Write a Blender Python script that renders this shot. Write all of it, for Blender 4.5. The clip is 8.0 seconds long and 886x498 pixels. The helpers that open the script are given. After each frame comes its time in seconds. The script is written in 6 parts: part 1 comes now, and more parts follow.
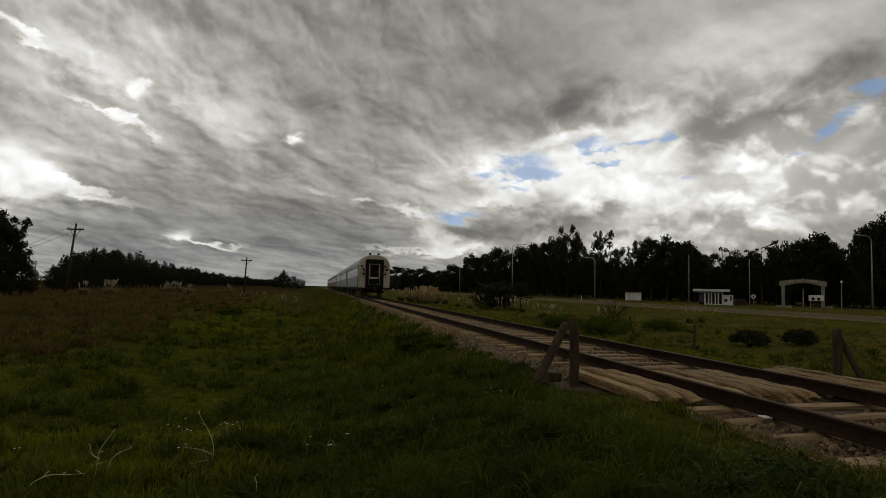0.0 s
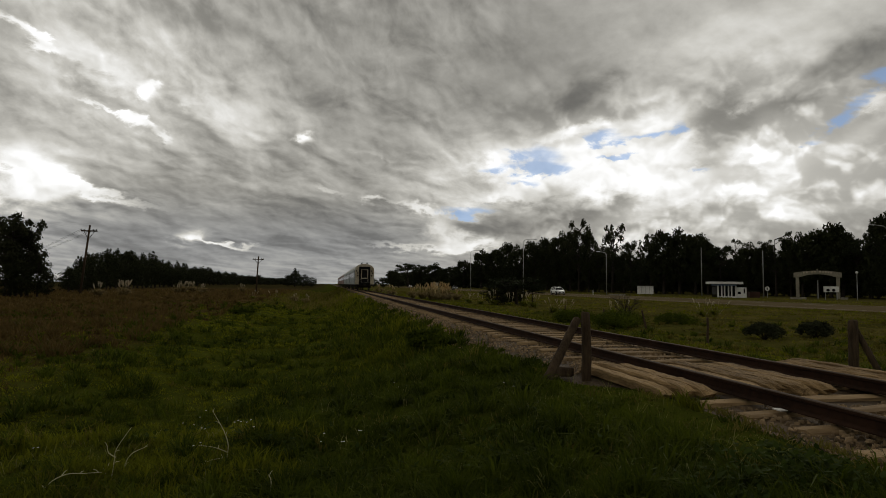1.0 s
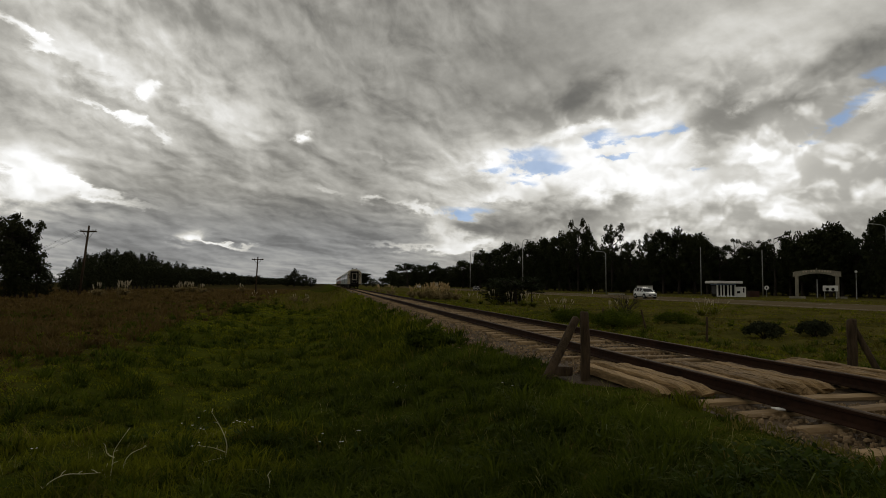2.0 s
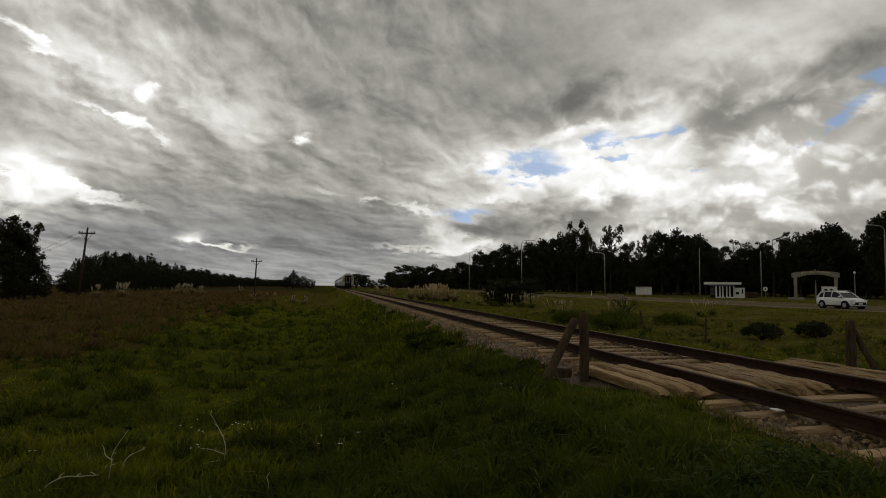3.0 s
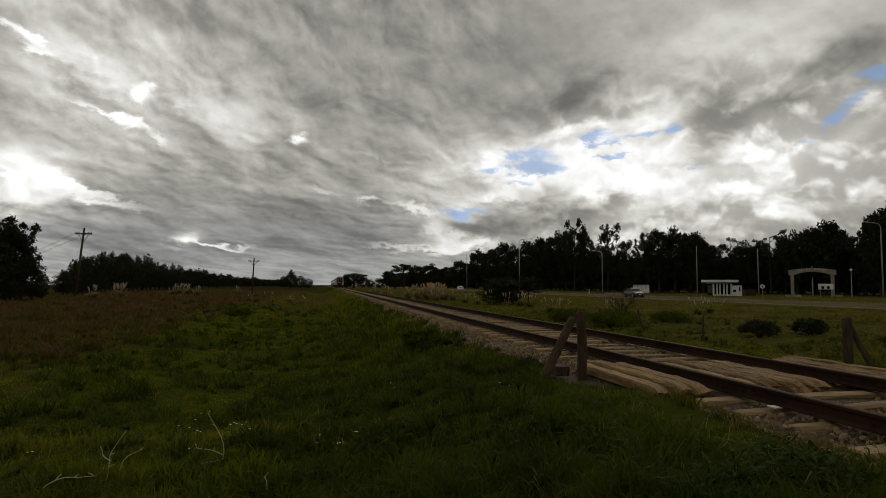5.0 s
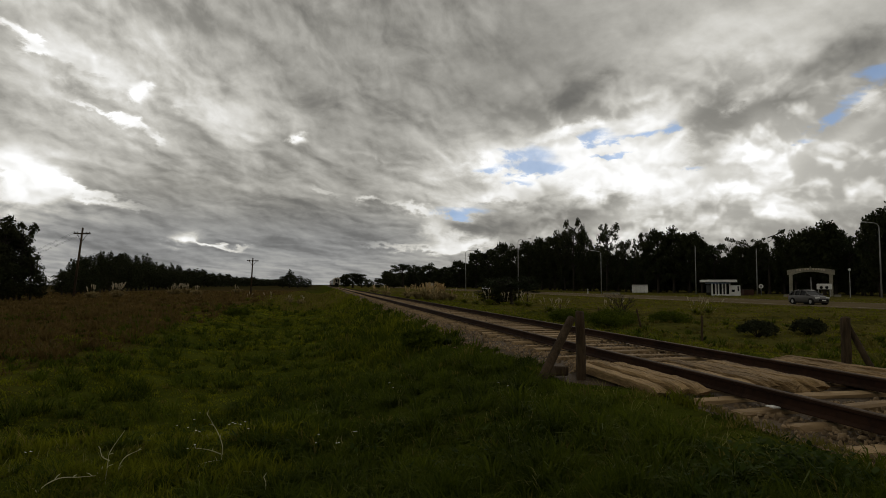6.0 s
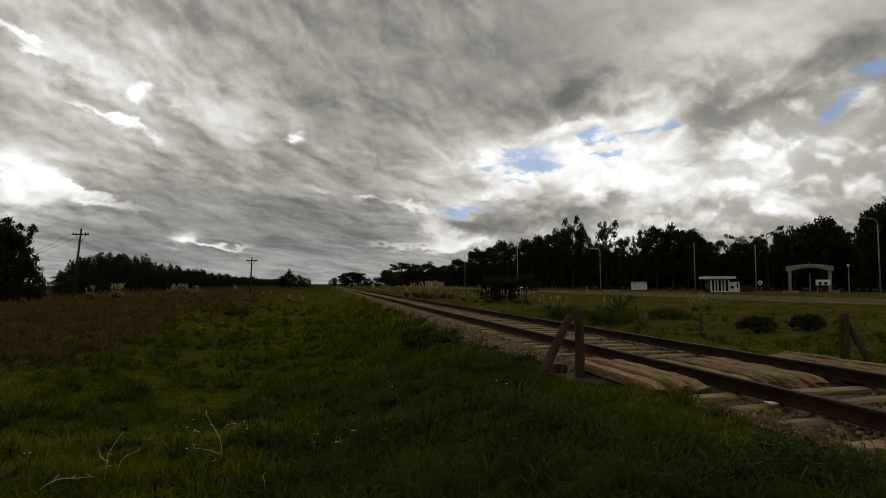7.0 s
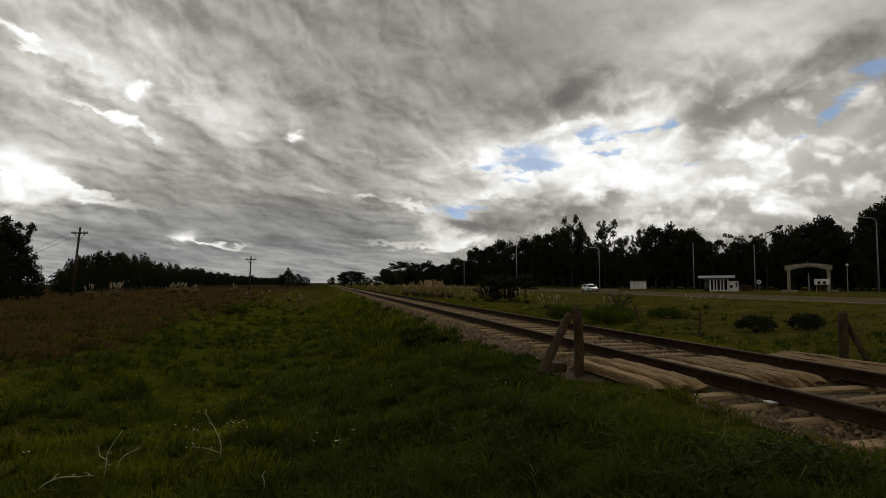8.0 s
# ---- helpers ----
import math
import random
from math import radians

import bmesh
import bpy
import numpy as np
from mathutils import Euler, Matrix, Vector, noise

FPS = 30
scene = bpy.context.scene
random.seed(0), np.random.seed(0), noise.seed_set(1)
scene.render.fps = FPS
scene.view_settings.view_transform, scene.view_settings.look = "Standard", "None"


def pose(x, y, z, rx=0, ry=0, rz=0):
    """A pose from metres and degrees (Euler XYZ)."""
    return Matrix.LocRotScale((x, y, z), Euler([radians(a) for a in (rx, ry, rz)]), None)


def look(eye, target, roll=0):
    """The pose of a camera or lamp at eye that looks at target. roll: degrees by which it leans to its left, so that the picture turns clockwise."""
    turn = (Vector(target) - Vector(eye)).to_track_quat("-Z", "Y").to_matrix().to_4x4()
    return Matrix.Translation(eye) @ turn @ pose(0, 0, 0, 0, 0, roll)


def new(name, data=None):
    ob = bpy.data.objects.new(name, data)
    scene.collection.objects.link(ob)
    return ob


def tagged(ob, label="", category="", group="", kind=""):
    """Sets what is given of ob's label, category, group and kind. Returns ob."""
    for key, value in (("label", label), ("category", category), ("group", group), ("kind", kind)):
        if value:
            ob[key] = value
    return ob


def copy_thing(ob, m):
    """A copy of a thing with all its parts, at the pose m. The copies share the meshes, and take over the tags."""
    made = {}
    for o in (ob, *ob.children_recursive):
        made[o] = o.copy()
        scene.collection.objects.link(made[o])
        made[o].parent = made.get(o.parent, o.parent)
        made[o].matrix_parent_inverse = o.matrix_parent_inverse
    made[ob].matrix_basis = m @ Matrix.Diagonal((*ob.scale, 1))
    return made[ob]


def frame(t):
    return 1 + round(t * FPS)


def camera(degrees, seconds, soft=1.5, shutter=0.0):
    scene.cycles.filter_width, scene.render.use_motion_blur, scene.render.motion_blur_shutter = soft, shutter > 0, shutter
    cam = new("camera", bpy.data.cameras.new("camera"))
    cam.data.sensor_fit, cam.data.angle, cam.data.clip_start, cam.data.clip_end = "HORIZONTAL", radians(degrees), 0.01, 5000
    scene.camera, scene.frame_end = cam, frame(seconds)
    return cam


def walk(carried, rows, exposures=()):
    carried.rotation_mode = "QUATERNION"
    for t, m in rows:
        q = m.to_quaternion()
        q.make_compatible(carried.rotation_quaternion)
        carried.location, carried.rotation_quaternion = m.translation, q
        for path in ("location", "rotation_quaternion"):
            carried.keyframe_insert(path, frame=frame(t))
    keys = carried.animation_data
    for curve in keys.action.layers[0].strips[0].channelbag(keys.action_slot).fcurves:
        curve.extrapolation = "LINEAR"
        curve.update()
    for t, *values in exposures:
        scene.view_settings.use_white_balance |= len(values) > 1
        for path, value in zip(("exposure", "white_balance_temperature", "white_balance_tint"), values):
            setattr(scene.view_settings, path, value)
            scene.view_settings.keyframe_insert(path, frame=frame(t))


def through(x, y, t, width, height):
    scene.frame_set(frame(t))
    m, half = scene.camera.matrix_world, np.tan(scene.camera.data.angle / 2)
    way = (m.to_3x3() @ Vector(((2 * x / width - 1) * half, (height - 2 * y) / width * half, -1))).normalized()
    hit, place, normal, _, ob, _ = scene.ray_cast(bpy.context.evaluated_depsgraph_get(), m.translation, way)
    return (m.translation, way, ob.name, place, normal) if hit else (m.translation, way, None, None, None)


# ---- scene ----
# ================= camera =================
cam = camera(71.5, 8.0, soft=0.9)
EYE_Z = 1.055
# seconds, sideways drift, turn to the right, tilt up, roll
PATH = [
    (0.0, -0.018, 11.389, 3.660, 1.202),
    (0.1, -0.018, 11.064, 3.516, 1.230),
    (0.2, -0.018, 10.811, 3.435, 1.146),
    (0.3, -0.017, 10.596, 3.372, 1.119),
    (0.5, -0.017, 10.399, 3.334, 0.883),
    (1.0, -0.012, 10.411, 3.298, 0.434),
    (1.5, -0.004, 10.429, 3.238, 0.365),
    (3.0, 0.000, 10.557, 3.419, 0.262),
    (3.5, 0.000, 10.636, 3.419, 0.271),
    (4.0, 0.000, 10.736, 3.379, 0.097),
    (4.5, 0.000, 10.745, 3.337, 0.000),
    (6.0, 0.000, 10.889, 3.313, 0.003),
    (6.5, 0.000, 10.909, 3.245, -0.111),
    (7.0, 0.014, 10.968, 3.171, -0.376),
    (7.5, 0.015, 11.013, 3.132, -0.400),
    (8.0, 0.010, 11.047, 3.076, -0.329),
]


def aim(drift, turn, tilt, roll):
    a, b = radians(turn), radians(tilt)
    eye = Vector((drift * math.cos(a), -drift * math.sin(a), EYE_Z))
    way = Vector((math.sin(a) * math.cos(b), math.cos(a) * math.cos(b), math.sin(b)))
    return look(eye, eye + way * 10, roll)


walk(cam, [(t, aim(*row)) for t, *row in PATH], exposures=[(0.0, -0.12), (0.5, -0.03), (1.0, 0.0), (8.0, 0.0)])

# ================= sky and light =================


class Nodes:
    """Short-hand to wire a node tree."""

    def __init__(self, tree):
        self.tree = tree

    def add(self, kind):
        return self.tree.nodes.new(kind)

    def put(self, socket, value):
        if isinstance(value, bpy.types.NodeSocket):
            self.tree.links.new(value, socket)
        elif value is not None:
            socket.default_value = value

    def math(self, op, a, b=None, c=None, clamp=False):
        n = self.add("ShaderNodeMath")
        n.operation, n.use_clamp = op, clamp
        for s, v in zip(n.inputs, (a, b, c)):
            self.put(s, v)
        return n.outputs[0]

    def vec(self, op, a, b=None):
        n = self.add("ShaderNodeVectorMath")
        n.operation = op
        self.put(n.inputs[0], a)
        if b is not None:
            self.put(n.inputs[1], b)
        return n.outputs[0]

    def noise(self, vector, scale, detail=4.0, rough=0.55, warp=0.0):
        n = self.add("ShaderNodeTexNoise")
        self.put(n.inputs["Vector"], vector)
        n.inputs["Scale"].default_value, n.inputs["Detail"].default_value = scale, detail
        n.inputs["Roughness"].default_value, n.inputs["Distortion"].default_value = rough, warp
        return n.outputs[0]

    def ramp(self, fac, stops):
        n = self.add("ShaderNodeValToRGB")
        e = n.color_ramp.elements
        while len(e) < len(stops):
            e.new(0.5)
        for el, (at, col) in zip(e, stops):
            el.position, el.color = at, (*col, 1) if len(col) == 3 else col
        self.put(n.inputs[0], fac)
        return n.outputs[0]

    def span(self, value, a, b, lo=0.0, hi=1.0):
        n = self.add("ShaderNodeMapRange")
        n.interpolation_type = "SMOOTHSTEP"
        for s, v in zip(n.inputs, (value, a, b, lo, hi)):
            self.put(s, v)
        return n.outputs[0]

    def mix(self, fac, a, b, blend="MIX"):
        n = self.add("ShaderNodeMix")
        n.data_type, n.blend_type = "RGBA", blend
        self.put(n.inputs[0], fac)
        for s, v in ((n.inputs[6], a), (n.inputs[7], b)):
            self.put(s, (*v, 1) if isinstance(v, tuple) and len(v) == 3 else v)
        return n.outputs[2]

    def xyz(self, x, y, z=0.0):
        n = self.add("ShaderNodeCombineXYZ")
        for s, v in zip(n.inputs, (x, y, z)):
            self.put(s, v)
        return n.outputs[0]


SUN_TURN, SUN_UP = 30.0, 24.0      # degrees to the right of the track, degrees above the horizon

# parts of the cloud cover: direction and rise in degrees, half width, half height, strength, slant
# broad thin and thick stretches
BROAD = [
    (-19.2, 17.7, 12.6, 6.66, 0.22, -25), (-9.9, 15.8, 9.1, 4.24, 0.09, -30), (-23.1, 8.5, 5.5, 4.24, 0.16, 0), (16.4, 18.2, 10.2, 6.05, -0.085, -10),
    (2.0, 22.4, 14.4, 5.45, -0.035, 0), (3.1, 14.2, 7.2, 3.03, -0.05, -15), (38.7, 19.1, 10.2, 4.54, 0.24, 20), (28.8, 22.5, 9.8, 5.45, 0.08, 0),
    (35.8, 8.8, 15.3, 6.05, 0.46, 0), (25.1, 10.9, 10.6, 4.24, 0.45, 0), (44.0, 11.2, 6.6, 4.84, 0.13, 0), (14.8, 8.4, 6.6, 4.84, 0.17, 0),
    (-7.4, 6.5, 18.4, 3.63, -0.11, -6), (13.7, 10.7, 3.6, 3.63, 0.05, 0), (-17.5, 3.9, 10.7, 1.82, -0.06, 0),
]
# rifts in it
RIFTS_WEST = [
    (-24.2, 9.2, 3.1, 2.06, 1, -28), (-23.8, 7.0, 3.5, 1.33, 0.9, 10), (-19.6, 7.4, 5.7, 0.36, 0.7, -13), (-24.0, 18.8, 3.0, 0.54, 0.9, -22),
    (-19.4, 17.7, 2.4, 0.85, 1, -18), (-21.5, 18.1, 3.1, 0.30, 0.6, -20), (-15.4, 15.9, 0.9, 0.67, 1.3, 0), (-15.9, 13.4, 1.5, 0.48, 1.3, -8),
    (-14.1, 12.1, 0.8, 0.48, 1, -25), (-18.0, 13.9, 2.2, 0.24, 0.8, -14), (-2.9, 13.2, 0.9, 0.73, 1.1, 0), (-7.0, 13.7, 2.1, 0.48, 0.45, -20),
    (-12.2, 15.0, 0.8, 0.54, 0.5, 0), (-11.5, 3.9, 1.5, 0.73, 0.9, 25), (-8.7, 3.5, 2.1, 0.24, 0.8, -6),
]
RIFTS_MID = [
    (-0.2, 8.7, 2.1, 0.30, 0.45, -8), (3.6, 7.8, 1.3, 0.42, 0.6, 0), (8.4, 7.1, 2.8, 0.42, 0.8, -10), (10.6, 5.6, 1.8, 0.97, 0.7, 0),
    (6.3, 3.4, 4.2, 0.30, 0.5, 0), (3.7, 11.9, 3.6, 0.36, 0.3, -12), (25.6, 11.1, 9.7, 2.42, 1.2, 0), (29.6, 14.4, 4.3, 1.21, 0.9, 18),
    (20.0, 8.8, 3.3, 1.09, 1, 0), (16.1, 11.4, 1.3, 1.69, 0.7, -30), (38.8, 9.2, 3.2, 2.12, 0.5, 30), (36.7, 14.9, 1.1, 0.54, 0.7, 20),
    (45.4, 13.9, 1.5, 0.73, 0.6, 10), (44.4, 11.8, 3.5, 0.85, 0.4, 15), (15.3, 8.0, 3.6, 0.48, 0.6, 5),
]
RIFTS_LOW = [
    (30.9, 8.6, 6.8, 1.33, 0.5, -10), (43.5, 6.0, 5.6, 0.97, 0.35, 5), (35.9, 11.4, 1.6, 0.48, 0.5, 0), (11.1, 3.4, 2.4, 0.42, 0.5, 0),
    (22.6, 13.8, 3.6, 0.48, 0.8, 10), (12.1, 4.2, 3.6, 0.73, 0.5, 0), (28.9, 6.5, 2.9, 0.97, 0.5, 20), (14.2, 3.6, 3.0, 0.54, 0.6, 0),
    (26.6, 8.8, 7.0, 1.21, 0.5, 10),
]
# heavy cloud in front
HEAVY = [
    (34.3, 13.4, 2.3, 3.75, 0.42, -8), (23.9, 17.6, 3.2, 1.21, 0.3, 20), (21.4, 15.8, 3.0, 1.51, 0.2, 25), (40.7, 15.6, 5.8, 1.33, 0.34, 24),
    (45.7, 17.8, 3.5, 1.45, 0.26, 22), (19.5, 7.0, 4.8, 2.06, 0.42, 22), (13.7, 5.4, 4.5, 0.85, 0.45, -4), (25.0, 7.1, 3.8, 1.09, 0.38, 14),
    (33.4, 6.9, 4.2, 0.97, 0.26, 12), (12.7, 9.2, 3.0, 1.82, 0.28, 10), (-19.3, 15.4, 3.9, 0.79, 0.3, -22), (-22.1, 13.0, 5.1, 0.97, 0.2, -22),
]
HEAVY_MORE = [
    (-12.2, 13.5, 3.3, 0.61, 0.15, -25), (7.3, 15.0, 5.4, 0.97, 0.2, -12), (-1.1, 17.0, 3.6, 1.09, 0.18, -30), (-20.0, 5.4, 4.2, 0.73, 0.2, -6),
    (-3.9, 5.6, 5.3, 0.61, 0.18, -4), (4.2, 9.6, 5.4, 0.73, 0.15, -8), (38.8, 6.7, 3.7, 0.61, 0.15, 8), (31.4, 10.5, 3.4, 0.36, 0.15, 5),
    (-8.1, 21.5, 4.0, 0.85, 0.12, -28), (6.2, 22.1, 3.0, 1.09, 0.15, -35),
]
# blue openings
CLEAR = [
    (19.0, 11.7, 2.5, 1.21, 1, -15), (18.7, 10.6, 3.6, 0.54, 0.9, 0), (24.4, 13.3, 2.4, 0.48, 1, 8), (28.8, 13.1, 3.7, 0.36, 1, 8),
    (31.4, 13.8, 0.6, 0.73, 0.8, 0), (32.4, 10.1, 1.4, 0.30, 0.9, 0), (43.5, 13.4, 2.2, 0.54, 1, 25), (46.2, 15.3, 2.0, 0.79, 0.9, 25),
    (41.3, 11.5, 1.3, 0.30, 0.8, 20), (13.1, 6.8, 2.7, 0.67, 1, 0), (17.7, 9.3, 1.8, 0.36, 0.8, 0), (26.1, 11.4, 2.3, 0.18, 0.8, 0),
]


def build_sky():
    world = bpy.data.worlds.new("sky")
    world.use_nodes = True
    scene.world = world
    t = world.node_tree
    t.nodes.clear()
    n = Nodes(t)
    way = n.add("ShaderNodeTexCoord").outputs["Generated"]
    sep = n.add("ShaderNodeSeparateXYZ")
    n.put(sep.inputs[0], way)
    x, y, z = sep.outputs
    turn = n.math("MULTIPLY", n.math("ARCTAN2", x, y), 57.2958)
    rise = n.math("MULTIPLY", n.math("ARCSINE", z), 57.2958)
    # rolls of cloud in slanting rows, closer together towards the horizon
    across = n.math("ADD", n.math("MULTIPLY", n.math("LOGARITHM", n.math("ADD", n.math("MAXIMUM", rise, 0.0), 4.0), math.e), 7.0), n.math("MULTIPLY", turn, 0.12))
    rolled = n.xyz(n.math("ADD", n.math("MULTIPLY", turn, 0.25), n.math("MULTIPLY", rise, -0.06)), across, 5.0)
    warp = n.add("ShaderNodeTexNoise")
    n.put(warp.inputs["Vector"], rolled)
    warp.inputs["Scale"].default_value, warp.inputs["Detail"].default_value = 0.7, 4.0
    off = n.vec("SCALE", n.vec("SUBTRACT", warp.outputs["Color"], (0.5, 0.5, 0.5)))
    off.node.inputs["Scale"].default_value = 0.7
    p = n.vec("ADD", rolled, off)
    rows = n.noise(p, 0.85, 7.0, 0.50, 0.15)
    # the side of each roll that looks to the sun is brighter
    relief = n.math("SUBTRACT", rows, n.noise(n.vec("ADD", p, (0.06, 0.20, 0.0)), 0.85, 7.0, 0.50, 0.15))
    broad = n.noise(n.vec("ADD", p, (1.4, 8.2, 0.0)), 0.32, 3.0, 0.5)
    # torn shapes that keep their size all over the sky
    here = n.vec("MULTIPLY", way, (1.0, 1.0, 1.7))
    wisp = n.noise(n.vec("ADD", here, (2.0, 5.0, 1.0)), 7.0, 6.0, 0.55, 0.25)
    billow = n.math("SUBTRACT", wisp, n.noise(n.vec("ADD", here, (2.0, 5.0, 1.04)), 7.0, 6.0, 0.55, 0.25))
    fleck = n.noise(here, 24.0, 5.0, 0.6, 0.25)
    # heaped cloud: round heads with creases between them
    stir = n.add("ShaderNodeTexNoise")
    n.put(stir.inputs["Vector"], way)
    stir.inputs["Scale"].default_value, stir.inputs["Detail"].default_value = 11.0, 4.0
    stirred = n.vec("SCALE", n.vec("SUBTRACT", stir.outputs["Color"], (0.5, 0.5, 0.5)))
    stirred.node.inputs["Scale"].default_value = 0.10
    heap_at = n.vec("ADD", n.vec("MULTIPLY", way, (1.0, 1.0, 1.45)), stirred)

    def heads(at):
        v = n.add("ShaderNodeTexVoronoi")
        v.feature = "SMOOTH_F1"
        n.put(v.inputs["Vector"], at)
        for socket, value in (("Scale", 9.0), ("Detail", 3.0), ("Roughness", 0.55), ("Smoothness", 0.35)):
            v.inputs[socket].default_value = value
        return v.outputs["Distance"]

    heaps = heads(heap_at)
    heaped = n.math("ADD", n.math("MULTIPLY", n.math("SUBTRACT", 0.36, heaps), 0.30), n.math("MULTIPLY", n.math("SUBTRACT", heads(n.vec("ADD", heap_at, (0.006, 0.0, 0.020))), heaps), 0.75))
    # thin layers lie one behind the other low in the sky
    slats = n.noise(n.xyz(n.math("MULTIPLY", turn, 0.075), n.math("ADD", n.math("MULTIPLY", rise, 0.75), n.math("MULTIPLY", turn, 0.06)), 3.0), 1.0, 5.0, 0.5, 0.4)
    # soft and torn outlines
    soft = (n.math("ADD", turn, n.math("MULTIPLY", n.math("SUBTRACT", wisp, 0.5), 6.0)), n.math("ADD", rise, n.math("MULTIPLY", n.math("SUBTRACT", rows, 0.5), 4.0)))
    torn = (n.math("ADD", turn, n.math("ADD", n.math("MULTIPLY", n.math("SUBTRACT", wisp, 0.5), 3.6), n.math("MULTIPLY", n.math("SUBTRACT", fleck, 0.5), 3.6))),
            n.math("ADD", rise, n.math("ADD", n.math("MULTIPLY", n.math("SUBTRACT", rows, 0.5), 2.2), n.math("MULTIPLY", n.math("SUBTRACT", fleck, 0.5), 2.2))))

    def blob(at, u, v, a, b, slant):
        du, dv = n.math("SUBTRACT", at[0], u), n.math("SUBTRACT", at[1], v)
        if slant:
            c, s = math.cos(radians(slant)), math.sin(radians(slant))
            du, dv = (n.math("ADD", n.math("MULTIPLY", du, c), n.math("MULTIPLY", dv, s)), n.math("ADD", n.math("MULTIPLY", du, -s), n.math("MULTIPLY", dv, c)))
        du, dv = n.math("DIVIDE", du, a), n.math("DIVIDE", dv, b)
        return n.math("EXPONENT", n.math("MULTIPLY", n.math("ADD", n.math("MULTIPLY", du, du), n.math("MULTIPLY", dv, dv)), -1.0))

    def gather(at, rows_of):
        total = 0.0
        for u, v, a, b, gain, slant in rows_of:
            total = n.math("MULTIPLY_ADD", blob(at, u, v, a, b, slant), gain, total)
        return total

    light = n.math("ADD", gather(soft, BROAD), 0.340)
    # texture of the layer: rolls to one side, heaps towards the sun, slats near the horizon
    east = n.math("MULTIPLY", n.span(turn, 10.0, 24.0), n.span(rise, 22.0, 12.0))
    low = n.math("MULTIPLY", n.span(rise, 14.0, 5.0), n.span(turn, 22.0, 8.0))
    texture = n.math("ADD", n.math("MULTIPLY", n.math("SUBTRACT", rows, 0.5), n.math("MULTIPLY_ADD", low, -0.4, 1.2)), n.math("MULTIPLY", relief, 1.8))
    texture = n.math("ADD", texture, n.math("MULTIPLY", n.math("SUBTRACT", broad, 0.5), 0.45))
    texture = n.math("MULTIPLY", texture, n.math("MULTIPLY_ADD", n.span(turn, 8.0, 22.0), -0.80, 1.0))
    texture = n.math("ADD", texture, n.math("MULTIPLY", n.math("MULTIPLY", n.math("SUBTRACT", slats, 0.5), 0.7), low))
    texture = n.math("ADD", texture, n.math("MULTIPLY", heaped, n.math("MULTIPLY", east, 1.9)))
    texture = n.math("ADD", texture, n.math("ADD", n.math("MULTIPLY", n.math("SUBTRACT", wisp, 0.5), 0.55), n.math("MULTIPLY", billow, 0.8)))
    texture = n.math("ADD", texture, n.math("MULTIPLY", n.math("SUBTRACT", fleck, 0.5), 0.15))
    light = n.math("MULTIPLY", light, n.math("SMOOTH_MAX", n.math("ADD", texture, 1.0), 0.55, 0.3))
    # rifts through which the bright upper cloud shows
    rift = n.span(n.math("ADD", gather(torn, RIFTS_WEST + RIFTS_MID + RIFTS_LOW), n.math("MULTIPLY", n.math("SUBTRACT", fleck, 0.5), 0.5)), 0.10, 1.0)
    upper = n.math("ADD", n.math("MULTIPLY_ADD", n.math("SUBTRACT", wisp, 0.5), 0.4, 1.08), n.math("MULTIPLY", heaped, 0.6))
    light = n.math("ADD", n.math("MULTIPLY", light, n.math("SUBTRACT", 1.0, rift)), n.math("MULTIPLY", upper, rift))
    # blue shows between the torn edges of the larger rifts
    holes = gather(torn, CLEAR)
    veil = n.math("ADD", n.math("MULTIPLY", n.math("SUBTRACT", slats, 0.5), 1.4), n.math("MULTIPLY", n.math("SUBTRACT", fleck, 0.5), 2.2))
    clear = n.math("MULTIPLY", n.span(n.math("ADD", holes, veil), 0.28, 1.05), n.span(holes, 0.10, 0.35))
    # heavy cloud in front
    heavy = gather(torn, HEAVY + HEAVY_MORE)
    heavy = n.math("MULTIPLY_ADD", n.span(heavy, 0.10, 0.40), 0.24, n.math("MULTIPLY", n.math("MINIMUM", heavy, 0.6), 0.45))
    front = n.span(heavy, 0.08, 0.30)
    light = n.math("MULTIPLY", light, n.math("SUBTRACT", 1.0, n.math("MULTIPLY", heavy, 1.05)))
    light = n.math("SMOOTH_MAX", light, 0.13, 0.08)
    # cloud away from the sun is lit less
    toward = n.add("ShaderNodeVectorMath")
    toward.operation = "DOT_PRODUCT"
    n.put(toward.inputs[0], way)
    toward.inputs[1].default_value = (math.sin(radians(SUN_TURN)), math.cos(radians(SUN_TURN)), 0.1)
    light = n.math("MULTIPLY", light, n.span(toward.outputs["Value"], -0.5, 0.7, 0.92, 1.0))
    tone = n.ramp(n.math("MULTIPLY", light, 0.5), [(0.0, (0.98, 0.965, 0.91)), (0.12, (1.0, 0.968, 0.875)), (0.28, (1.0, 0.975, 0.895)), (0.50, (1, 1, 0.99))])
    # the low cloud far away is bluer
    tone = n.mix(n.math("MULTIPLY", n.span(rise, 9.0, 3.0), n.math("MULTIPLY", n.span(light, 0.6, 0.25), n.span(turn, 20.0, 0.0))), tone, (0.975, 0.98, 0.965))
    cloud10 = n.vec("SCALE", n.vec("MULTIPLY", tone, n.xyz(light, light, light)))
    cloud10.node.inputs["Scale"].default_value = 10.0
    blue = n.add("ShaderNodeTexSky")
    blue.sky_type, blue.sun_disc = "NISHITA", False
    n.put(blue.inputs[0], n.vec("ADD", way, (-0.5, -0.9, 0.35)))
    blue.sun_elevation, blue.sun_rotation = radians(SUN_UP), radians(SUN_TURN)
    blue.air_density, blue.dust_density = 1.0, 0.6
    open_sky = n.vec("SCALE", blue.outputs[0])
